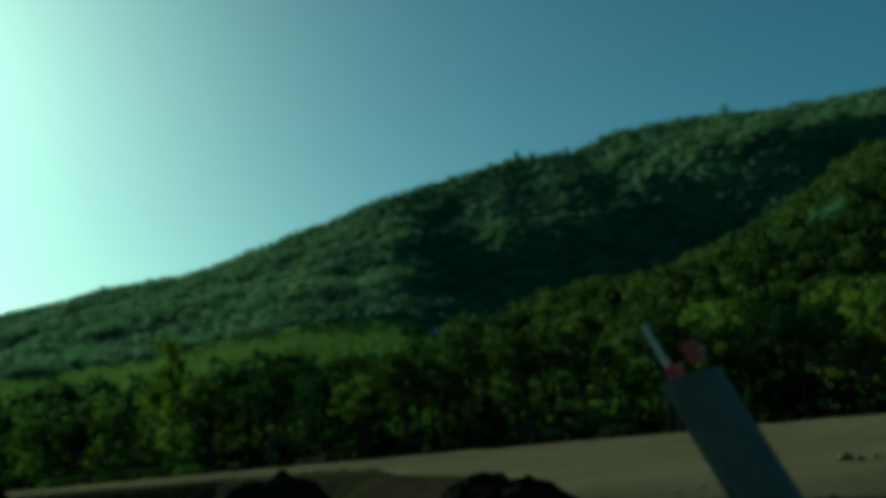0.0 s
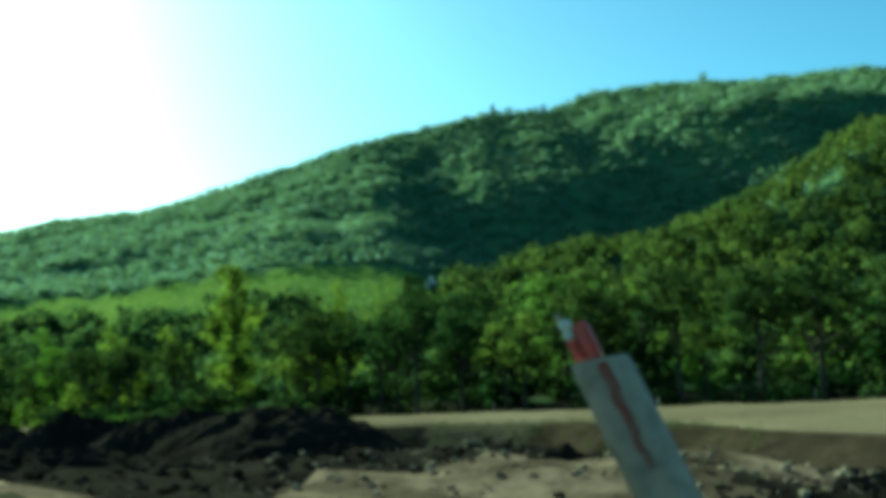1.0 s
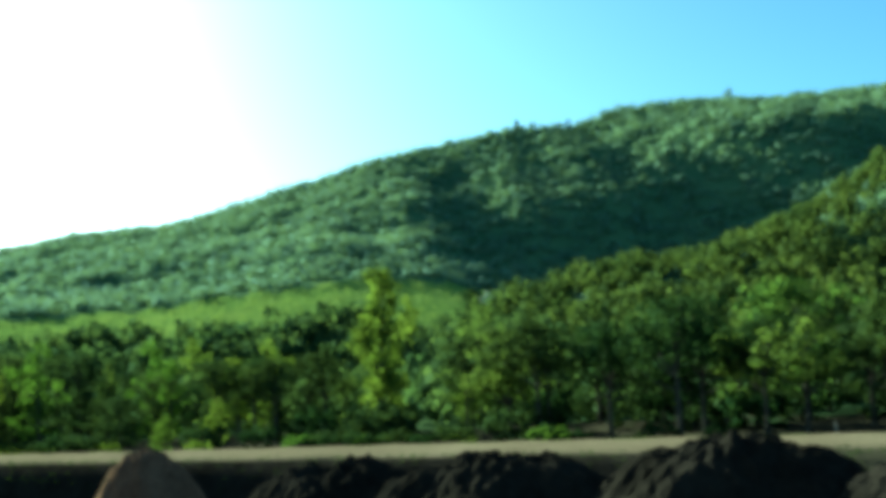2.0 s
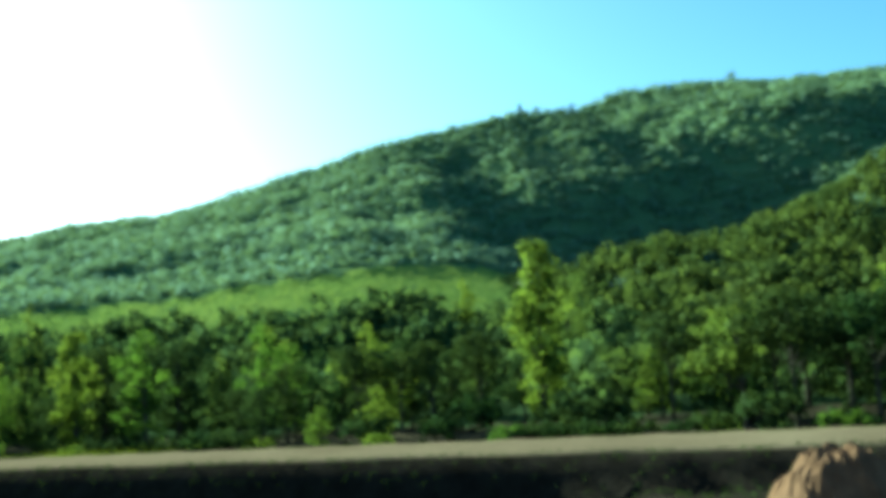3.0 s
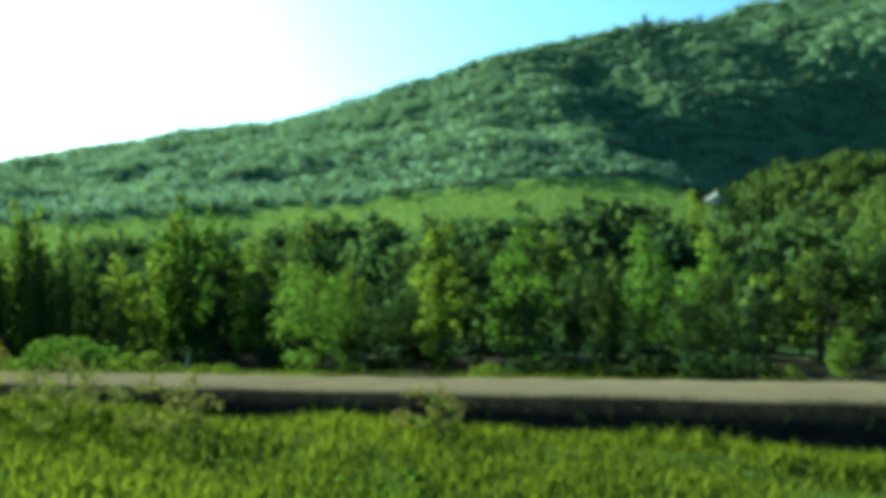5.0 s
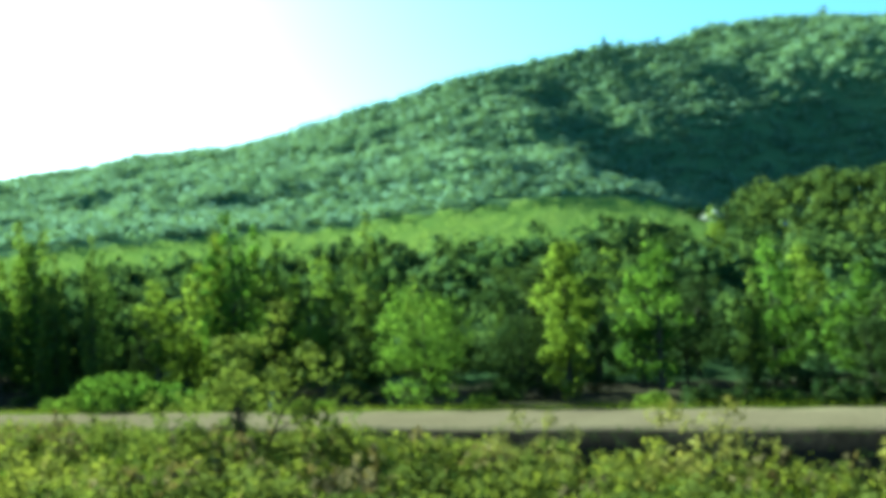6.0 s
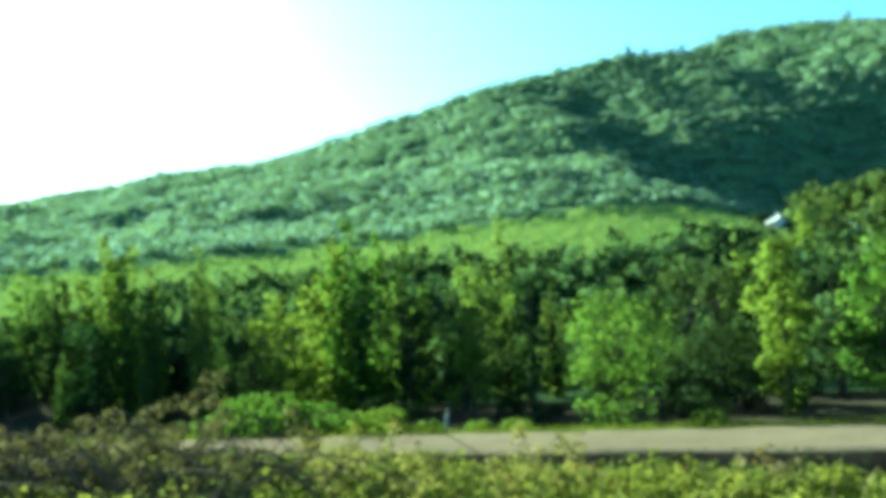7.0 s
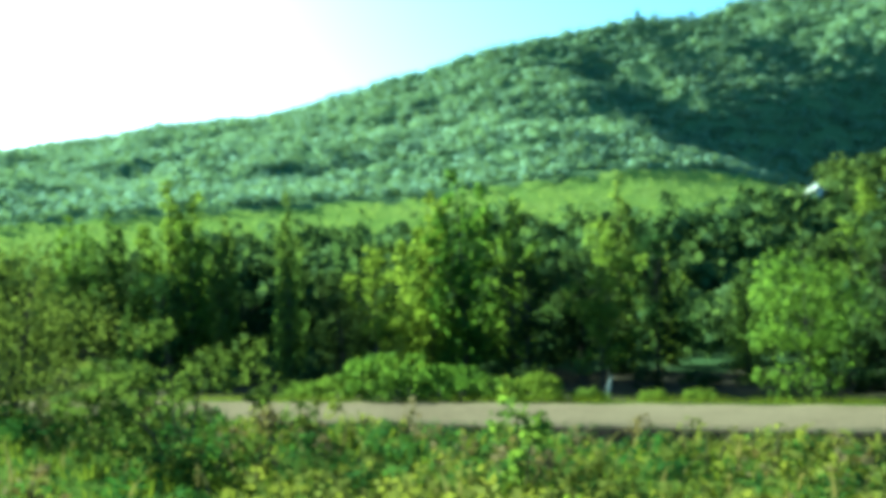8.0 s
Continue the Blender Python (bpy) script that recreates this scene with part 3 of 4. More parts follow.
def canopy(name, mat, where, n, seed, label, size, height, leaves, scatter=0.6, category="woodland", breadth=0.95, vary=0.225, soft=False):
    """Far woodland as one mesh of many leafy crowns: for what nobody could count."""
    r = np.random.default_rng(seed)
    shapes = []
    for k in range(7):
        c = r.normal(size=(9, 3))
        c /= np.linalg.norm(c, axis=1)[:, None]
        c = c * np.array([0.42, 0.42, 0.36]) + np.array([0, 0, 0.55])
        shapes.append(leaf_quads(r, c, np.full(9, 0.27), leaves, 0.2 if leaves > 4 else 0.27, 0.9, 0.5, scatter, 1.3 if soft else 0.3, 0.22 if soft else 0.65))
    spots = []
    while len(spots) < n:
        p = where(r)
        if p[0] is not None:
            spots.append(p)
    spots = np.array(spots)
    levels = land(spots[:, 0], spots[:, 1])
    vs, ns = [], []
    for (x, y), z in zip(spots, levels):
        hh = height * r.uniform(0.975 - vary, 0.975 + vary)
        a = r.uniform(0, 6.283)
        turn = np.array([[math.cos(a), math.sin(a), 0], [-math.sin(a), math.cos(a), 0], [0, 0, 1]])
        v, _, nn = shapes[r.integers(7)]
        vs.append((v * np.array([hh * breadth, hh * breadth, hh]) * size) @ turn + np.array([x, y, z - 0.06 * hh]))
        ns.append(nn @ turn)
    v = np.concatenate(vs)
    ob = new(name, mesh_from(name, v, np.arange(len(v)).reshape(-1, 4)[:, ::-1], [mat], normals=np.concatenate(ns)))
    return tagged(ob, label, category, kind="stuff")


def uv_to_xy(u, s):
    return u * 0.763 + s * 0.646 - 216, u * 0.646 - s * 0.763 + 405


def on_hill(r):
    u, s = r.uniform(-330, 240), r.uniform(-10, 201)
    return uv_to_xy(u, s)


def on_spur(r):
    u, s = r.uniform(-72, 130), r.uniform(168, 300)
    x, y = uv_to_xy(u, s)
    # clearings: the far upper corner, a glade, and below the two houses
    if u < -72 + (222 - s) * 0.65 or (-25 < u < 45 and 261 < s < 276) or (abs(x + 131) < 4.5 and y < 196) or (abs(x + 120.8) < 3 and 184 < y < 226):
        return None, None
    return x, y


wood_taken = [(x, y) for (k, x, y, t, g) in single if y > 74]


def in_wood(r):
    x, y = r.uniform(-250, 40), r.uniform(70, 215)
    u, s = ridge_axes(x, y)
    if s < (255 if u < -70 else 292) or u < -340 or any((x - a) ** 2 + (y - b) ** 2 < 11 for a, b in wood_taken):
        return None, None
    wood_taken.append((x, y))
    return x, y


canopy("woodland", M_WOOD_LEAF, in_wood, 640, 33, "mixed green wood between the riverside belt and the meadow", 1.0, 5.7, 16)


def at_wood_top(r):
    u, s = r.uniform(-185, -104), r.uniform(252, 284)
    return uv_to_xy(u, s)


canopy("woodland", M_WOOD_LEAF, at_wood_top, 200, 35, "taller dark green trees along the foot of the meadow", 1.0, 6.9, 14)
# haze-coloured leaves, normals flattened as well to mute crown contrast
canopy("woodland", M_HAZED_HILL, on_hill, 11000, 31, "green broad-leaved woodland covering the hillside, haze put into its leaf colour", 1.0, 2.3, 4, 0.2, breadth=1.7, vary=0.12, soft=True)
canopy("woodland", M_SPUR, on_spur, 1000, 32, "sunlit green woodland on the nearer spur", 1.0, 6.5, 12)


# tufts and rough growth on the meadow
def on_meadow(r):
    u, s = r.uniform(-330, -74), r.uniform(204, 250)
    return uv_to_xy(u, s)


canopy("meadow_growth", M_MEADOW_LEAF, on_meadow, 5000, 34, "rough tufts of tall grass on the bright meadow", 1.0, 0.8, 1, 0.9, "grass")

# trees that break the skyline
for (key, x, y, top, g) in (("dome_a", -136.7, 470.6, 132.6, 0.62), ("poplar_a", -219.8, 402.5, 115.2, 1.0), ("dome_a", -214, 407, 112.6, 0.5), ("loose_b", -199.5, 416.6, 114.2, 0.6),
                            ("dome_a", -203, 413.5, 112.4, 0.45), ("dome_a", -186, 427.5, 120.2, 0.5), ("dome_a", -370.2, 275, 65.4, 0.5), ("dome_a", -59.1, 520.1, 132.0, 0.9), ("dome_a", -84, 500, 130.2, 0.7),
                            ("dome_a", -108, 490, 128.6, 0.6)):
    tree_at(key, x, y, max(4.0, top - float(land(x, y))), g, x % 360)
# ---- earthworks ----
def soil_mound(x, y, rx, ry, top, mat, seed, label, turn=0.0):
    """A heap of loose soil with a lumpy skirt."""
    bm = bmesh.new()
    rings, spokes = 30, 90
    grid = []
    base = float(land(x, y))
    ring = [(i / rings, 6.2832 * k / spokes) for i in range(rings + 1) for k in range(spokes)]
    flat = []
    for v, a in ring:
        wob = 1 + 0.22 * noise.noise(Vector((math.cos(a) * 1.6, math.sin(a) * 1.6, seed)))
        flat.append((math.cos(a) * rx * v * wob, math.sin(a) * ry * v * wob))
    flat = np.array(flat)
    under = land(x + flat[:, 0], y + flat[:, 1])
    made = []
    for (v, a), (px, py), g in zip(ring, flat, under):
        lump = 0.22 * noise.noise(Vector((px * 1.1, py * 1.1, seed + 5))) + 0.1 * noise.noise(Vector((px * 3, py * 3, seed + 9))) + 0.07 * noise.noise(Vector((px * 6, py * 6, seed))) + 0.09 * noise.noise(Vector((px * 15, py * 15, seed)))
        h = (top - base) * (1 - v ** 2.6) * (1 + lump * 0.3) + lump * (1 - v) * 0.25
        h += (0.16 * noise.noise(Vector((px * 1.9, py * 1.9, seed + 2))) + 0.1 * noise.noise(Vector((px * 4.5, py * 4.5, seed + 4)))) * (1 - v ** 4)
        made.append(bm.verts.new((x + px, y + py, max(base + h, g) * (1 - v ** 3) + (g - 0.12) * v ** 3)))
    grid = [made[i * spokes:(i + 1) * spokes] for i in range(rings + 1)]
    for p, q in zip(grid, grid[1:]):
        for k in range(spokes):
            bm.faces.new((p[k], q[k], q[(k + 1) % spokes], p[(k + 1) % spokes]))
    bmesh.ops.remove_doubles(bm, verts=bm.verts[:], dist=0.0005)
    bmesh.ops.recalc_face_normals(bm, faces=bm.faces[:])
    me = bpy.data.meshes.new("soil_mound")
    bm.to_mesh(me)
    bm.free()
    me.materials.append(mat)
    return tagged(new("soil_mound", me), label, "soil mound", "heaps of spoil by the road")


for (x, y, rx, ry, top, mat, label) in (
        (-9.2, 9.3, 1.25, 1.5, 1.45, M_DARKSOIL_SHADE, "dark heap of excavated soil beside the pit"),
        (-10.6, 17.2, 2.8, 1.6, 0.5, M_DARKSOIL_SHADE, "low dark soil heap behind the gravel"),
        (-18.2, 15.6, 3.4, 2.0, 0.26, M_DARKSOIL_SHADE, "low ragged heap of dark clods along the pit"),
        (-33.0, 11.6, 6.2, 3.6, 0.62, M_DARKSOIL_SHADE, "broad low apron of dark spoil"),
        (-40.0, 12.2, 5.2, 3.4, 0.1, M_DARKSOIL_SHADE, "flat dark spread of spoil"),
        (-24.0, 14.2, 2.0, 0.8, 0.6, M_DARKSOIL_SHADE, "low ridge of dark clods on the terrace"),
        (-30.0, 15.0, 3.9, 2.5, 1.16, M_DARKSOIL_SHADE, "tall dark spoil heap of clods"),
        (-33.6, 15.8, 4.2, 2.3, 0.96, M_DARKSOIL_SHADE, "dark spoil heap of clods"),
        (-37.6, 16.4, 4.8, 2.4, 0.86, M_DARKSOIL_SHADE, "long dark spoil heap of clods"),
        (-38.9, 22.4, 3.6, 1.8, 0.4, M_DARKSOIL_SHADE, "dark spoil heap below the gravel road"),
        (-42.4, 17.0, 5.0, 2.2, 0.5, M_DARKSOIL_SHADE, "low flattened dark spoil heap"),
        (-46.5, 17.4, 4.2, 2.2, 0.25, M_DARKSOIL_SHADE, "low flattened dark spoil heap"),
        (-51.3, 16.4, 2.1, 1.9, 0.52, M_REDSOIL, "reddish-brown heap of dug earth")):
    soil_mound(x, y, rx, ry, top, mat, int(-x * 10), label)


def stone_mesh(seed, squash):
    bm = bmesh.new()
    bmesh.ops.create_icosphere(bm, subdivisions=1, radius=1.0)
    for v in bm.verts:
        v.co *= 1 + 0.35 * noise.noise(v.co * 1.7 + Vector((seed * 3.1, 0, 0)))
        v.co.z *= squash
    return bm


rs = np.random.default_rng(44)
rock_shapes = []
for k in range(5):
    bm = stone_mesh(k, 0.65)
    me = bpy.data.meshes.new("rock")
    bm.to_mesh(me)
    bm.free()
    me.materials.append(M_STONE)
    rock_shapes.append(me)
for (x, y, d) in [(-21.6, 13.8, 0.11), (-22.1, 13.4, 0.1), (-21.2, 13.9, 0.08), (-19.4, 14.2, 0.14), (-24.6, 13.2, 0.09)] + [(rs.uniform(-28, -4), rs.uniform(8, 18), rs.uniform(0.03, 0.075)) for _ in range(46)]:
    ob = new("rock", rock_shapes[rs.integers(5)])
    ob.matrix_basis = pose(x, y, float(land(x, y)) + d * 0.2, rs.uniform(-20, 20), rs.uniform(-20, 20), rs.uniform(0, 360)) @ Matrix.Scale(d, 4)
    tagged(ob, "pale broken rock lying on dug soil", "rock", "rocks on the dug ground")


def rubble(name, mat, n, seed, spot, label, lift=None, least=0.022, most=0.075):
    """Many small stones or clods as one mesh."""
    r = np.random.default_rng(seed)
    bm = stone_mesh(3, 0.7)
    base = np.array([v.co[:] for v in bm.verts])
    tris = np.array([[v.index for v in f.verts] for f in bm.faces])
    bm.free()
    spots = np.array([spot(r) for _ in range(n)])
    levels = land(spots[:, 0], spots[:, 1])
    if lift:
        levels = levels + lift(spots[:, 0], spots[:, 1])
    vs, fs = [], []
    for i in range(n):
        d = least + most * r.random() ** 2.5
        v = base * d * r.uniform(0.6, 1.3, 3)
        a = r.uniform(0, 6.283)
        v = v @ np.array([[math.cos(a), math.sin(a), 0], [-math.sin(a), math.cos(a), 0], [0, 0, 1]])
        vs.append(v + np.array([spots[i, 0], spots[i, 1], levels[i] + d * 0.25]))
        fs.append(tris + i * len(base))
    return tagged(new(name, mesh_from(name, np.concatenate(vs), np.concatenate(fs), [mat])), label, "rubble", kind="stuff")


rubble("rubble", M_STONE, 1100, 5, lambda r: (r.normal(-13.0, 3.5), r.normal(17.5, 1.8)), "pale crushed stone spread along the pit edge")
rubble("rubble", M_STONE, 900, 6, lambda r: (r.uniform(-30, -2), r.normal(13.6, 1.4)), "pale stones scattered over dug soil")
rubble("rubble", M_STONE, 2600, 8, lambda r: (-10.6 + r.normal() * 0.62, 10.5 + r.normal() * 0.58), "loose pale heap of crushed stone beside the pit",
       lambda x, y: 0.02 + np.clip(1.2 - land(x, y), 0, 1) * np.clip(1 - ((x + 10.6) / 1.5) ** 2 - ((y - 10.5) / 1.4) ** 2, 0, 1))
soil_mound(-10.6, 10.5, 1.5, 1.4, 1.15, M_PALE, 77, "pale stony core of the crushed stone heap")
rubble("clods", M_BROWN, 1600, 7, lambda r: (r.uniform(-58, -2), r.uniform(7, 21)), "brown clods of dug earth")

rubble("clods", M_DARKSOIL_SHADE, 1100, 9, lambda r: (r.uniform(-20.5, -13.2), r.normal(13.2, 2.2)), "dark lumps of dug soil beside the pit", None, 0.015, 0.08)
rubble("clods", M_DARKSOIL_SHADE, 3000, 10, lambda r: (r.uniform(-47, -25), r.uniform(8.2, 18.5)), "dark lumps of earth around the spoil heaps", None, 0.02, 0.1)
rubble("rubble", M_STONE, 700, 12, lambda r: (r.uniform(-27, -2), r.uniform(7.4, 13)), "broken pale stones littering the dug ground", None, 0.015, 0.06)


# ---- roadside posts ----
def box(bm, x0, x1, y0, y1, z0, z1, bevel=0.0):
    made = bmesh.ops.create_cube(bm, size=1.0)["verts"]
    for v in made:
        v.co = Vector(((x0 + x1) / 2 + v.co.x * (x1 - x0), (y0 + y1) / 2 + v.co.y * (y1 - y0), (z0 + z1) / 2 + v.co.z * (z1 - z0)))
    if bevel:
        es = [e for e in bm.edges if all(v in made for v in e.verts)]
        bmesh.ops.bevel(bm, geom=es, offset=bevel, segments=2, affect="EDGES")


def guide_post(x, y, lean, height, stripe, label):
    """A bent plastic guide post: hollow shell, slanted cap, red band and a reflector rod on top."""
    root = new("guide_post")
    bm = bmesh.new()
    outer = [(-0.07, -0.035), (-0.035, -0.05), (0.05, -0.05), (0.078, -0.02), (0.078, 0.03), (0.035, 0.05), (-0.045, 0.05), (-0.07, 0.03)]
    rows = []
    for z, k in ((-0.3, 1.0), (0.4, 1.0), (height - 0.04, 1.0), (height, 0.94)):
        rows.append([bm.verts.new((px * k, py * k, z - (px + 0.06) * 0.25 * (z > 0.5))) for px, py in outer])
    for a, b in zip(rows, rows[1:]):
        for k in range(8):
            bm.faces.new((a[k], a[(k + 1) % 8], b[(k + 1) % 8], b[k]))
    bm.faces.new(rows[-1])
    part("shell", bm, M_WHITE if stripe else M_GREY_PLASTIC, root, "white weathered plastic shell" if stripe else "dark grey plastic shell")
    bm = bmesh.new()
    if stripe:
        for k in range(7):
            z = height - 0.08 - 0.042 * k
            x0 = 0.008 + 0.004 * math.sin(k * 2.3)
            box(bm, x0, x0 + 0.03 - 0.002 * k, -0.0575, -0.048, z, z + 0.046, 0.003)
        part("band", bm, M_RUST, root, "worn rust-red band")
        for k in range(4):
            bm = bmesh.new()
            z = height + 0.004 + 0.032 * k
            box(bm, -0.054 + 0.001 * k, -0.028, -0.024, 0.02, z, z + 0.026, 0.004)
            part("reflector", bm, M_RED if k < 2 else M_ROD, root, "red reflector cell" if k < 2 else "white reflector cell")
        bm = bmesh.new()
        box(bm, -0.028, 0.018, -0.016, 0.02, height - 0.02, height + 0.1, 0.01)
        part("reflector", bm, M_RED, root, "dark red reflector block")
        bm = bmesh.new()
        box(bm, -0.056, -0.046, -0.012, 0.012, height, height + 0.15, 0.003)
        part("rod", bm, M_WHITE, root, "white rod")
    else:
        bm.free()
        bm = bmesh.new()
        tube(bm, [(-0.034, 0, height - 0.02), (-0.034, 0, height + 0.165)], [0.009, 0.009], 8)
        part("rod", bm, M_ROD, root, "white rod")
        for px in (-0.03, 0.045):
            bm = bmesh.new()
            box(bm, px - 0.02, px + 0.02, -0.018, 0.018, height - 0.005, height + 0.03 + (0.03 if px > 0 else 0), 0.006)
            part("reflector", bm, M_RED, root, "broken red reflector")
    root.matrix_basis = pose(x, y, 1.15, 0, lean, 0)
    return tagged(root, label, "guide post", "guide posts along the road")


guide_post(-17.862, 2.5, -25.0, 1.27, True, "leaning white roadside guide post with red and white reflector")
guide_post(-0.345, 2.5, -26.0, 1.33, False, "leaning white roadside guide post with broken red reflector")


def stake(x, y, h, seed):
    root = new("survey_stake")
    bm = bmesh.new()
    box(bm, -0.018, 0.018, -0.015, 0.015, -0.3, h, 0.003)
    part("shaft", bm, M_WOOD, root)
    bm = bmesh.new()
    box(bm, -0.02, 0.02, -0.017, 0.017, h - 0.16, h - 0.02, 0.003)
    part("tip", bm, M_WHITE, root, "white painted tip")
    root.matrix_basis = pose(x, y, float(lane_level(x)), (seed * 7) % 9 - 4, (seed * 5) % 9 - 4, seed * 40)
    return tagged(root, "thin pale survey stake at the gravel road's edge", "stake", "survey stakes along the gravel road")


for k, (x, y, h) in enumerate(((-15.8, 43.4, 0.75), (-24.6, 43.3, 0.55), (-31.5, 43.5, 0.4), (-7.0, 43.4, 0.6), (-15.9, 21.4, 0.55), (-40, 43.4, 0.5))):
    stake(x, y, h, k + 1)


# ---- roadside plants ----
def make_bush(name, h, w, mat, seed, clumps, per, size, label, group="", category="bush", stems=7, spiky=0.0):
    """A shrub of several stems with leaf clumps, standing at the origin."""
    r = np.random.default_rng(seed)
    root = new(name)
    pts, rad = [], []
    for i in range(clumps):
        a, k = r.uniform(0, 6.283), r.uniform(0, 1) ** 0.6
        z = h * r.uniform(0.12, 1.0) * (1 - 0.45 * k * k)
        if r.random() < spiky:
            z *= r.uniform(1.05, 1.4)
        pts.append((math.cos(a) * k * w * 0.5, math.sin(a) * k * w * 0.5, z))
        rad.append(h * r.uniform(0.09, 0.18))
    pts, rad = np.array(pts), np.array(rad)
    for k in r.choice(clumps, min(stems, clumps), replace=False):
        bm = bmesh.new()
        tip = Vector(pts[k])
        tube(bm, [(tip.x * 0.1, tip.y * 0.1, -0.1), (tip.x * 0.5, tip.y * 0.5, tip.z * 0.6), tip[:]], [0.012 * h, 0.009 * h, 0.003 * h], 5)
        part("stem", bm, M_TWIG, root)
    v, q, nn = leaf_quads(r, pts, rad, per, size, 0.8, 0.3)
    v[:, 2] = np.maximum(v[:, 2], 0.0)
    part("foliage", mesh_from("foliage", v, q, [mat], normals=nn), mat, root)
    return tagged(root, label, category, group)


def stand(ob, x, y, turn=0, scale=1.0):
    ob.matrix_basis = pose(x, y, float(land(x, y)) - 0.03, 0, 0, turn)
    ob.scale = (scale, scale, scale)
    return ob


# low hedge and bushes on the far side of the gravel road
hedge = make_bush("bush", 2.2, 3.4, M_LEAF_YELLOW, 3, 60, 30, 0.2, "rounded yellow-green bush at the far edge of the gravel road", "bushes behind the gravel road", stems=3)
stand(hedge, -139.7, 46.2, 0, 1.5)
for (x, y, k) in ((-143.0, 47.0, 0.95), (-145.6, 46.6, 0.7), (-136.4, 46.9, 1.15), (-133.4, 46.6, 0.85), (-131.2, 46.2, 0.95), (-128.4, 46.4, 0.5), (-124.8, 45.6, 0.4), (-122.6, 45.6, 0.42), (-127.9, 45.8, 0.45),
                  (-113.0, 46.5, 0.5), (-103.5, 46.4, 0.5), (-97.5, 46.6, 0.55), (-92.0, 46.2, 0.4), (-88.0, 47.0, 0.55), (-79.0, 46.5, 0.5), (-71.0, 47.0, 0.6), (-66.0, 46.6, 0.5), (-60.0, 47.0, 0.55), (-54.5, 46.8, 0.6)):
    c = copy_thing(hedge, pose(x, y, float(land(x, y)) - 0.05, 0, 0, (x * 53) % 360))
    c.scale = (k * 1.1, k * 1.1, k)
# undergrowth leaves coloured dark to stand for shade under the crowns
thicket = make_bush("bush", 2.6, 3.6, M_LEAF_SHADED, 9, 44, 15, 0.34, "undergrowth bush beneath the trees, leaf colour darkened for shade", "undergrowth behind the gravel road", stems=3)
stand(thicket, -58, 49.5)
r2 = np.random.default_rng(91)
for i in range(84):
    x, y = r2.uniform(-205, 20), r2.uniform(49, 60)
    # set back behind the bare stems as an added wall of shade colour
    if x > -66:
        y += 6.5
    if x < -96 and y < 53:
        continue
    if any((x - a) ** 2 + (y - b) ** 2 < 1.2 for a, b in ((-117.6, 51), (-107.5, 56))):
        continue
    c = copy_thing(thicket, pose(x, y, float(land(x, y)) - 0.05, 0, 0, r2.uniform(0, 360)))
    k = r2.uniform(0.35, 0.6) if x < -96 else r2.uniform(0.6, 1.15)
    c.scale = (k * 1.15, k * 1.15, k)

# more shade-coloured bushes added along the far road edge
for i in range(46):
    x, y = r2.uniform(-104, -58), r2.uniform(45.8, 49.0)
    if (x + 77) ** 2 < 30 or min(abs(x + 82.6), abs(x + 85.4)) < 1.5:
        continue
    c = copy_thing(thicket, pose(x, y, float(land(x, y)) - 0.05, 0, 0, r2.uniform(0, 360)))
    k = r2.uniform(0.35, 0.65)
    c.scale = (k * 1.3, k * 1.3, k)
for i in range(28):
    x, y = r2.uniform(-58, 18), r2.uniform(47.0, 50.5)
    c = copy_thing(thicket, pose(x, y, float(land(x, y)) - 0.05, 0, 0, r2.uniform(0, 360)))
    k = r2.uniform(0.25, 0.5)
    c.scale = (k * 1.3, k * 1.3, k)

# shrubs on the near verge
stand(make_bush("shrub", 1.05, 1.7, M_WEED, 21, 60, 60, 0.055, "leafy green shrub with two tall shoots on the verge", spiky=0.3, stems=10), -101.3, 4.2)
stand(make_bush("shrub", 1.1, 1.7, M_WEED, 22, 38, 60, 0.055, "olive-green leafy shrub on the verge", spiky=0.2, stems=10), -95.0, 5.6)
stand(make_bush("shrub", 0.95, 1.7, M_WEED, 23, 38, 60, 0.055, "dense olive shrub with arching shoots on the verge", spiky=0.25, stems=10), -117.6, 5.2)
stand(make_bush("shrub", 1.9, 2.8, M_WEED, 24, 110, 60, 0.06, "tall loose shrub standing in the verge grass", spiky=0.2, stems=12), -121.8, 7.2)
stand(make_bush("sapling", 0.74, 0.26, M_LEAF_YELLOW, 25, 9, 26, 0.06, "slender young sapling with bright leaves", category="sapling", stems=5), -114.9, 4.9)
weeds = []
for k, (mat, hh, ww) in enumerate(((M_WEED, 0.34, 0.8), (M_LEAF_YELLOW, 0.24, 0.8), (M_LEAF_YELLOW, 0.26, 0.7), (M_WEED, 0.42, 0.6))):
    weeds.append(make_bush("weed", hh, ww, mat, 60 + k, 14, 22, 0.055, "leafy roadside weed among the grass", "weeds on the verge", "weed", stems=2, spiky=0.2))
r3 = np.random.default_rng(19)
for i in range(230):
    x, y = r3.uniform(-160, -80), 4.3 + 4.6 * r3.random() ** 1.4
    if x > -92 and r3.random() < 0.6:
        continue
    k = r3.uniform(0.5, 0.95)
    if i < 4:
        stand(weeds[i], x, y, r3.uniform(0, 360), k)
    else:
        c = copy_thing(weeds[r3.integers(4)], pose(x, y, float(land(x, y)) - 0.03, 0, 0, r3.uniform(0, 360)))
        c.scale = (k, k, k)


tall = make_bush("weed", 0.5, 0.8, M_OLIVE, 84, 30, 34, 0.03, "tall olive-brown weed gone to seed on the verge", "tall weeds on the verge", "weed", stems=6, spiky=0.35)
stand(tall, -83.2, 5.1, 0, 1.0)
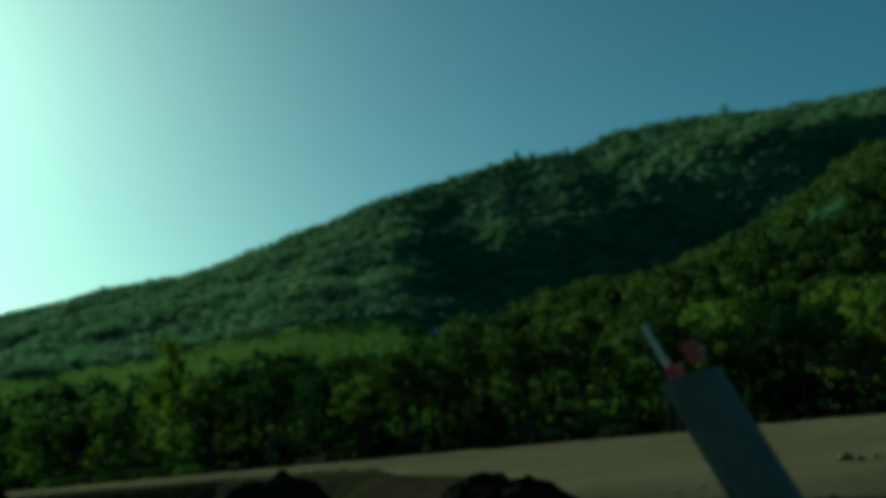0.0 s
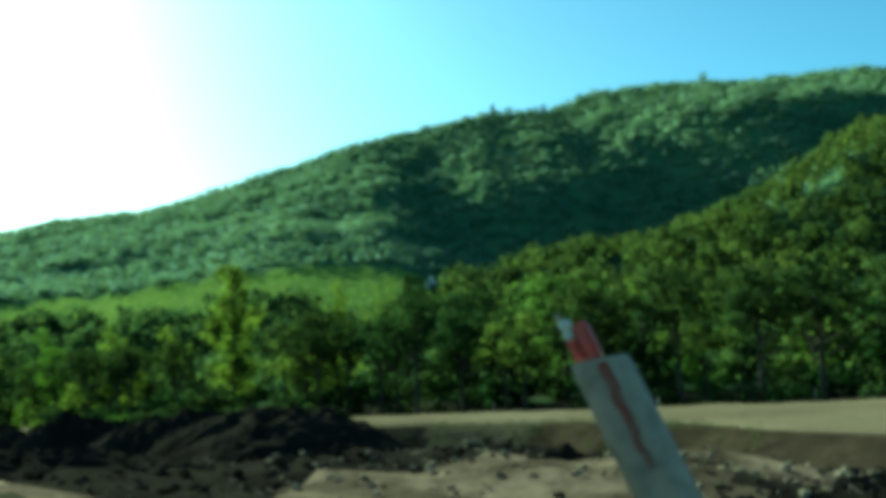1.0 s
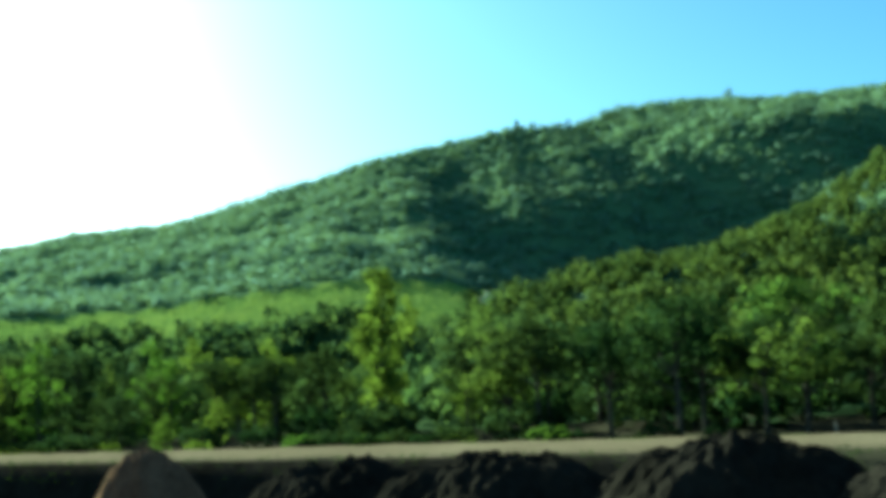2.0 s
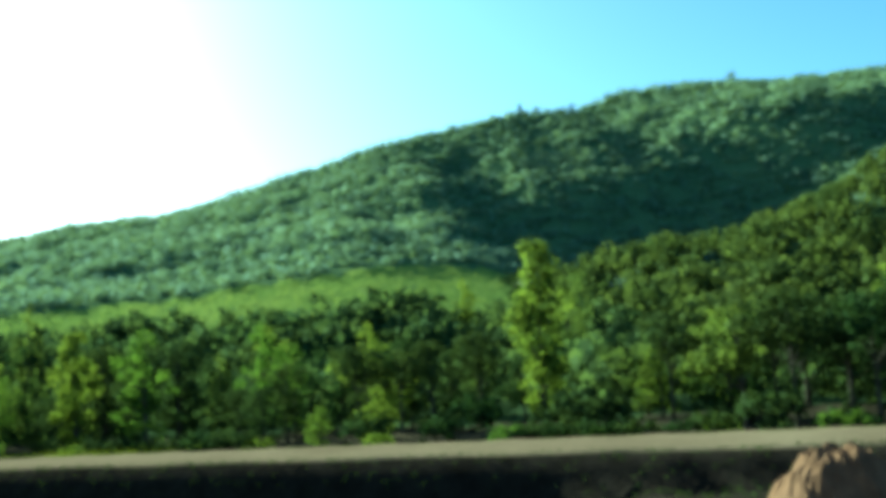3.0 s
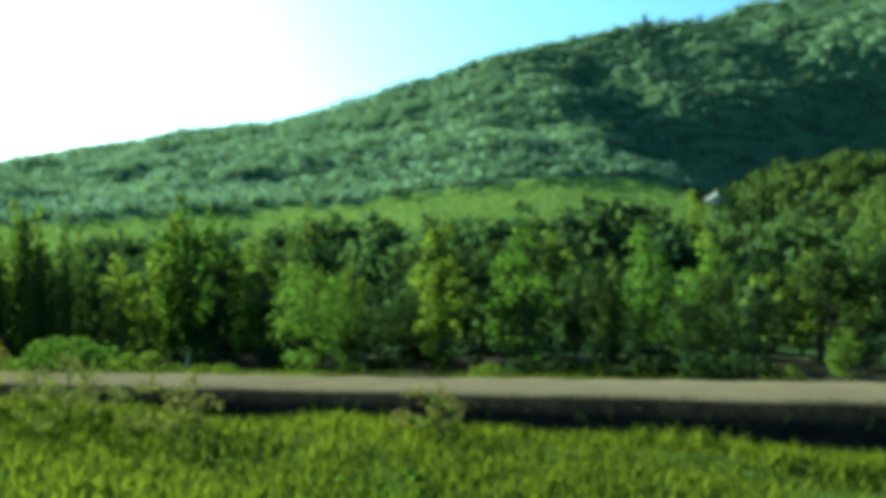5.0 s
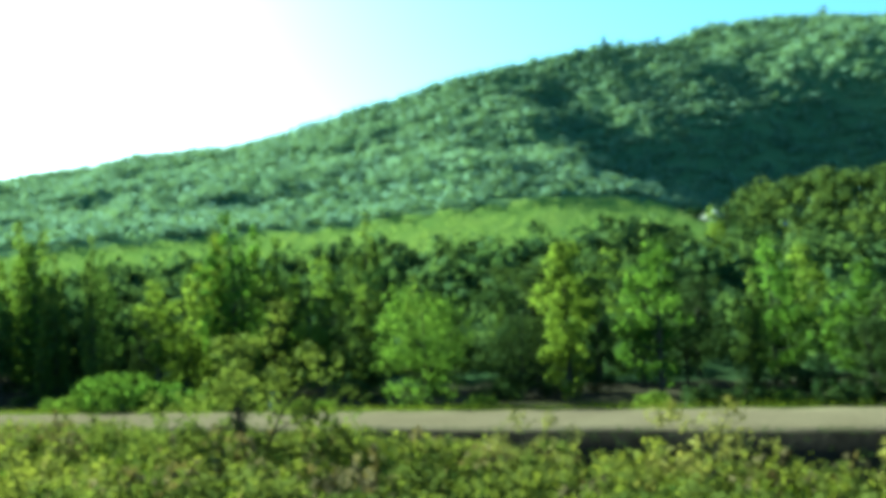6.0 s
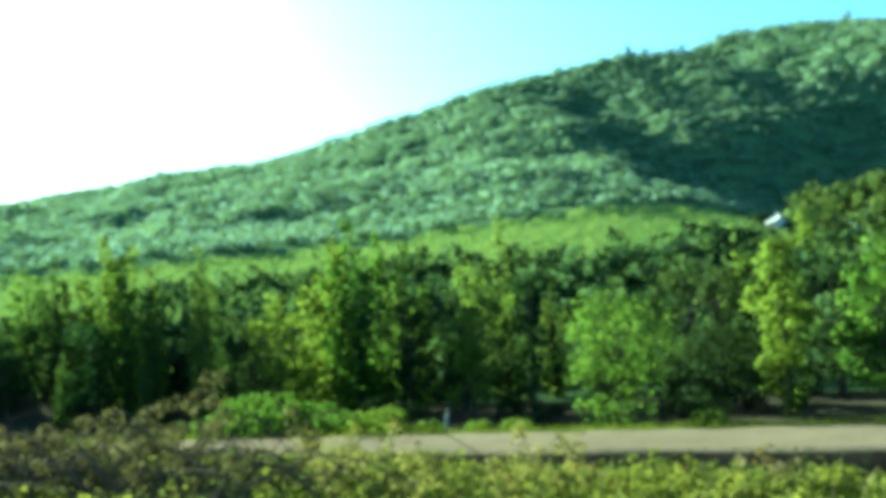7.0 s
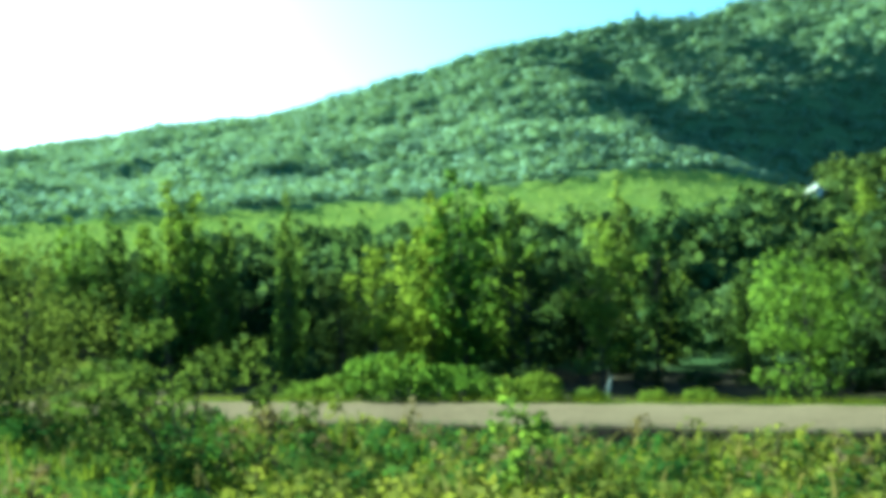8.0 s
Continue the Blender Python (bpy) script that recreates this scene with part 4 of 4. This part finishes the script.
for (x, y, k) in ((-84.1, 4.9, 1.1), (-84.9, 5.4, 0.9), (-85.6, 5.0, 1.2), (-86.6, 5.5, 1.0), (-87.5, 5.1, 1.15), (-88.6, 5.6, 1.0), (-89.4, 5.2, 1.1), (-90.4, 5.7, 0.9), (-81.6, 6.2, 0.8),
                  (-91.6, 5.4, 1.0), (-92.8, 5.8, 0.9), (-98.6, 5.6, 0.9), (-104.4, 5.5, 1.0), (-105.4, 5.2, 1.1), (-106.2, 5.9, 0.9), (-111.6, 5.6, 0.8), (-119.4, 5.9, 1.0)):
    c = copy_thing(tall, pose(x, y, float(land(x, y)) - 0.03, 0, 0, (x * 71) % 360))
    c.scale = (k, k, k)


def bramble(x, y, seed, label):
    """A tangle of arching dry canes."""
    r = np.random.default_rng(seed)
    root = new("bramble")
    for i in range(64):
        bm = bmesh.new()
        thick = r.uniform(0.4, 0.95)
        a, length, rise = r.normal(0.0, 0.6) + (3.14 if r.random() < 0.4 else 0), r.uniform(0.7, 2.2), r.uniform(0.15, 0.62)
        ox, oy = r.normal(0, 0.8), r.normal(0, 0.4)
        pts = [(ox + math.cos(a) * length * v, oy + math.sin(a) * length * v * 0.5, -0.1 + rise * 4 * v * (1.05 - v) + 0.04 * r.normal()) for v in np.linspace(0, 1, 7)]
        tube(bm, pts, [thick * w for w in (0.012, 0.011, 0.01, 0.009, 0.008, 0.006, 0.003)], 5)
        part("cane", bm, M_TWIG, root)
    root.matrix_basis = pose(x, y, float(land(x, y)), 0, 0, 0)
    return tagged(root, label, "bramble")


bramble(-107.0, 4.9, 5, "dry brown bramble tangle arching over the verge")
stand(make_bush("dead_shrub", 0.62, 1.7, M_DRYLEAF, 81, 46, 50, 0.035, "withered brown shrub among bramble canes", spiky=0.3, stems=10), -106.9, 5.0, 0, 1.2)
stand(make_bush("dead_shrub", 0.55, 1.5, M_DRYLEAF, 82, 40, 50, 0.035, "withered brown shrub at the edge of the verge", spiky=0.3, stems=10), -109.4, 5.3, 40, 1.1)
stand(make_bush("dead_shrub", 0.5, 1.3, M_DRYLEAF, 83, 60, 60, 0.03, "dense withered brown shrub full of dry twigs", spiky=0.35, stems=14), -108.3, 5.0, 80, 1.1)
stand(make_bush("dead_shrub", 0.5, 1.3, M_DRYLEAF, 85, 60, 60, 0.03, "dense withered brown shrub behind bramble canes", spiky=0.35, stems=14), -107.7, 5.5, 120, 1.15)
bramble(-108.0, 4.5, 8, "low brown bramble canes sprawling over the verge")
bramble(-108.6, 5.4, 6, "thin bare bramble canes in the grass")


def blades(name, mat, n, seed, spot, height, label):
    """Grass as one mesh of bent tapering blades."""
    r = np.random.default_rng(seed)
    xy = np.array([spot(r) for _ in range(n)])
    z = land(xy[:, 0], xy[:, 1])
    a = r.uniform(0, 6.283, n)
    h = height * r.uniform(0.6, 1.15, n) * (1 + 0.25 * waves(xy[:, 0], xy[:, 1], 1.7, seed))
    w = r.uniform(0.006, 0.014, n)
    bend = h * r.uniform(0.3, 1.1, n)
    base = np.stack([xy[:, 0], xy[:, 1], z - 0.03], 1)
    side = np.stack([-np.sin(a), np.cos(a), np.zeros(n)], 1) * w[:, None]
    fwd = np.stack([np.cos(a), np.sin(a), np.zeros(n)], 1)
    up = np.array([0, 0, 1.0])
    mid = base + up * (h * 0.6)[:, None] + fwd * (bend * 0.35)[:, None]
    tip = base + up * h[:, None] + fwd * bend[:, None]
    v = np.stack([base - side, base + side, mid + side * 0.8, mid - side * 0.8, tip + side * 0.15, tip - side * 0.15], 1).reshape(-1, 3)
    k = np.arange(n)[:, None] * 6
    f = np.concatenate([k + np.array([[0, 1, 2, 3]]), k + np.array([[3, 2, 4, 5]])])
    return tagged(new(name, mesh_from(name, v, f, [mat])), label, "grass", kind="stuff")


blades("grass", M_BLADE, 90000, 71, lambda r: (-66 - 24 * r.random() if r.random() < 0.62 else r.uniform(-160, -90), 2.8 + 5.2 * r.random()), 0.13, "tall green roadside grass on the verge")
def on_verge(a, b, x0=-160, x1=-88):
    """Spots in drifts along the verge."""
    def spot(r):
        while True:
            x, y = r.uniform(x0, x1), 2.9 + 5.4 * r.random()
            if a < 0.5 + 0.5 * float(waves(x, y, 3.2, 51)) + 0.12 * r.normal() < b:
                return x, y
    return spot


canopy("herbs", M_WEED, on_verge(-9, 0.5, -113), 1700, 75, "low leafy herbs carpeting the verge", 1.0, 0.2, 5, 0.7, "herbs", soft=True, breadth=1.15)
canopy("herbs", M_HERB_GREEN, on_verge(-9, 0.62, -160, -110), 2300, 79, "deep green leafy herbs carpeting the verge", 1.0, 0.2, 5, 0.7, "herbs", soft=True, breadth=1.15)
canopy("herbs", M_VERGE_YELLOW, on_verge(0.42, 9, -116), 1700, 77, "yellow-green leafy herbs in drifts on the verge", 1.0, 0.22, 5, 0.7, "herbs", soft=True, breadth=1.15)
canopy("herbs", M_VERGE_YELLOW, on_verge(0.6, 9, -160, -116), 500, 80, "yellow-green herbs among darker weeds on the verge", 1.0, 0.22, 5, 0.7, "herbs", soft=True, breadth=1.15)
canopy("herbs", M_DRYLEAF, on_verge(0.3, 0.42), 420, 78, "withered brown herbs among the verge weeds", 1.0, 0.28, 5, 0.9, "herbs", soft=True)


def on_bank(r):
    x = r.uniform(-165, -24)
    return x, float(lane_near_edge(x)) + 0.2 - 4.2 * r.random() ** 1.3


# bank herbs use the leaf colour that has shade put into it
canopy("herbs", M_LEAF_SHADED, on_bank, 3200, 76, "herbs growing on the gravel road's bank, leaf colour darkened for its shade", 1.0, 0.26, 1, 0.7, "herbs")
blades("grass", M_DRYGRASS, 2600, 72, lambda r: (r.uniform(-160, -93), 3.6 + 4.5 * r.random()), 0.24, "straw-coloured dry grass stalks on the verge")
blades("grass", M_BLADE, 9000, 73, lambda r: (r.uniform(-185, -92), r.uniform(43.6, 46.8)), 0.42, "grass fringe at the far edge of the gravel road")


# ---- farm houses ----
def house(x, y, w, d, h, turn, label):
    root = new("house")
    bm = bmesh.new()
    box(bm, -w / 2, w / 2, -d / 2, d / 2, -1.0, h, 0.03)
    gable = [bm.verts.new((sx * w / 2, sy * d / 2, h)) for sx in (-1, 1) for sy in (-1, 1)]
    tops = [bm.verts.new((sx * w / 2, 0, h + d * 0.3)) for sx in (-1, 1)]
    bm.faces.new((gable[0], gable[1], tops[0]))
    bm.faces.new((gable[2], gable[3], tops[1]))
    part("wall", bm, M_PLASTER, root)
    bm = bmesh.new()
    e = 0.35
    for sy in (-1, 1):
        a = [Vector((-w / 2 - e, sy * (d / 2 + e), h - e * 0.6)), Vector((w / 2 + e, sy * (d / 2 + e), h - e * 0.6)), Vector((w / 2 + e, 0, h + d * 0.3 + 0.02)), Vector((-w / 2 - e, 0, h + d * 0.3 + 0.02))]
        lo = [bm.verts.new(p) for p in a]
        hi = [bm.verts.new(p + Vector((0, 0, 0.14))) for p in a]
        bm.faces.new(lo)
        bm.faces.new(hi)
        for k in range(4):
            bm.faces.new((lo[k], lo[(k + 1) % 4], hi[(k + 1) % 4], hi[k]))
    bmesh.ops.recalc_face_normals(bm, faces=bm.faces[:])
    roof = part("roof", bm, M_ROOF, root, "pale tiled gable roof")
    bm = bmesh.new()
    box(bm, w * 0.2, w * 0.2 + 0.5, -0.25, 0.25, h + d * 0.2, h + d * 0.3 + 0.7, 0.02)
    part("chimney", bm, M_PLASTER, roof)
    for px in (-w * 0.25, w * 0.25):
        bm = bmesh.new()
        box(bm, px - 0.5, px + 0.5, -d / 2 - 0.05, -d / 2 + 0.05, 1.0, 2.2, 0.01)
        win = part("window", bm, M_WOOD, root)
        bm = bmesh.new()
        box(bm, px - 0.42, px + 0.42, -d / 2 - 0.06, -d / 2 - 0.045, 1.08, 2.12)
        part("pane", bm, M_GLASSDARK, win, "dark window glass")
    root.matrix_basis = pose(x, y, float(land(x, y)) - 0.7, 0, 0, turn)
    return tagged(root, label, "house", "houses below the hill")


house(-131.4, 191.0, 3.2, 2.8, 2.0, -53, "small white plastered house with a pale roof among trees")
house(-121.1, 222.0, 3.0, 3.0, 1.9, 10, "small pale outbuilding half hidden by trees")
for (x, y, k) in ((-134.2, 188.6, 1.2), (-128.6, 188.0, 1.1), (-125.2, 174.5, 1.2), (-113.5, 172.5, 0.95), (-110.8, 172.0, 1.1), (-123.0, 170.5, 1.5), (-120.0, 168.0, 1.4)):
    c = copy_thing(thicket, pose(x, y, float(land(x, y)) - 0.05, 0, 0, x * 31 % 360))
    c.scale = (k, k, k * 0.8)


# pale stump at the far edge of the gravel road, litter on the gravel
def dead_tree(x, y, h, lean):
    bm = bmesh.new()
    tube(bm, [(0, 0, -0.2), (lean * 0.3, 0, h * 0.35), (lean * 0.55, 0.05, h * 0.7), (lean, 0.02, h)], [0.11, 0.08, 0.07, 0.03], 9)
    me = bpy.data.meshes.new("dead_tree")
    bm.to_mesh(me)
    bm.free()
    me.materials.append(M_PALEBARK)
    ob = new("dead_tree", me)
    ob.matrix_basis = pose(x, y, float(land(x, y)))
    return tagged(ob, "short pale leafless tree at the far edge of the gravel road", "dead tree")


dead_tree(-127.6, 47.0, 1.5, 0.3)
for (x, y, d) in ((-5.45, 24.6, 0.2), (-5.1, 24.4, 0.13), (-4.8, 24.7, 0.1)):
    ob = new("rock", rock_shapes[0])
    ob.matrix_basis = pose(x, y, float(lane_level(x)) + 0.05 + d * 0.25, 10, 5, x * 60) @ Matrix.Scale(d, 4)
    tagged(ob, "dark clod of earth lying on the gravel road", "clod", "clods on the gravel road")
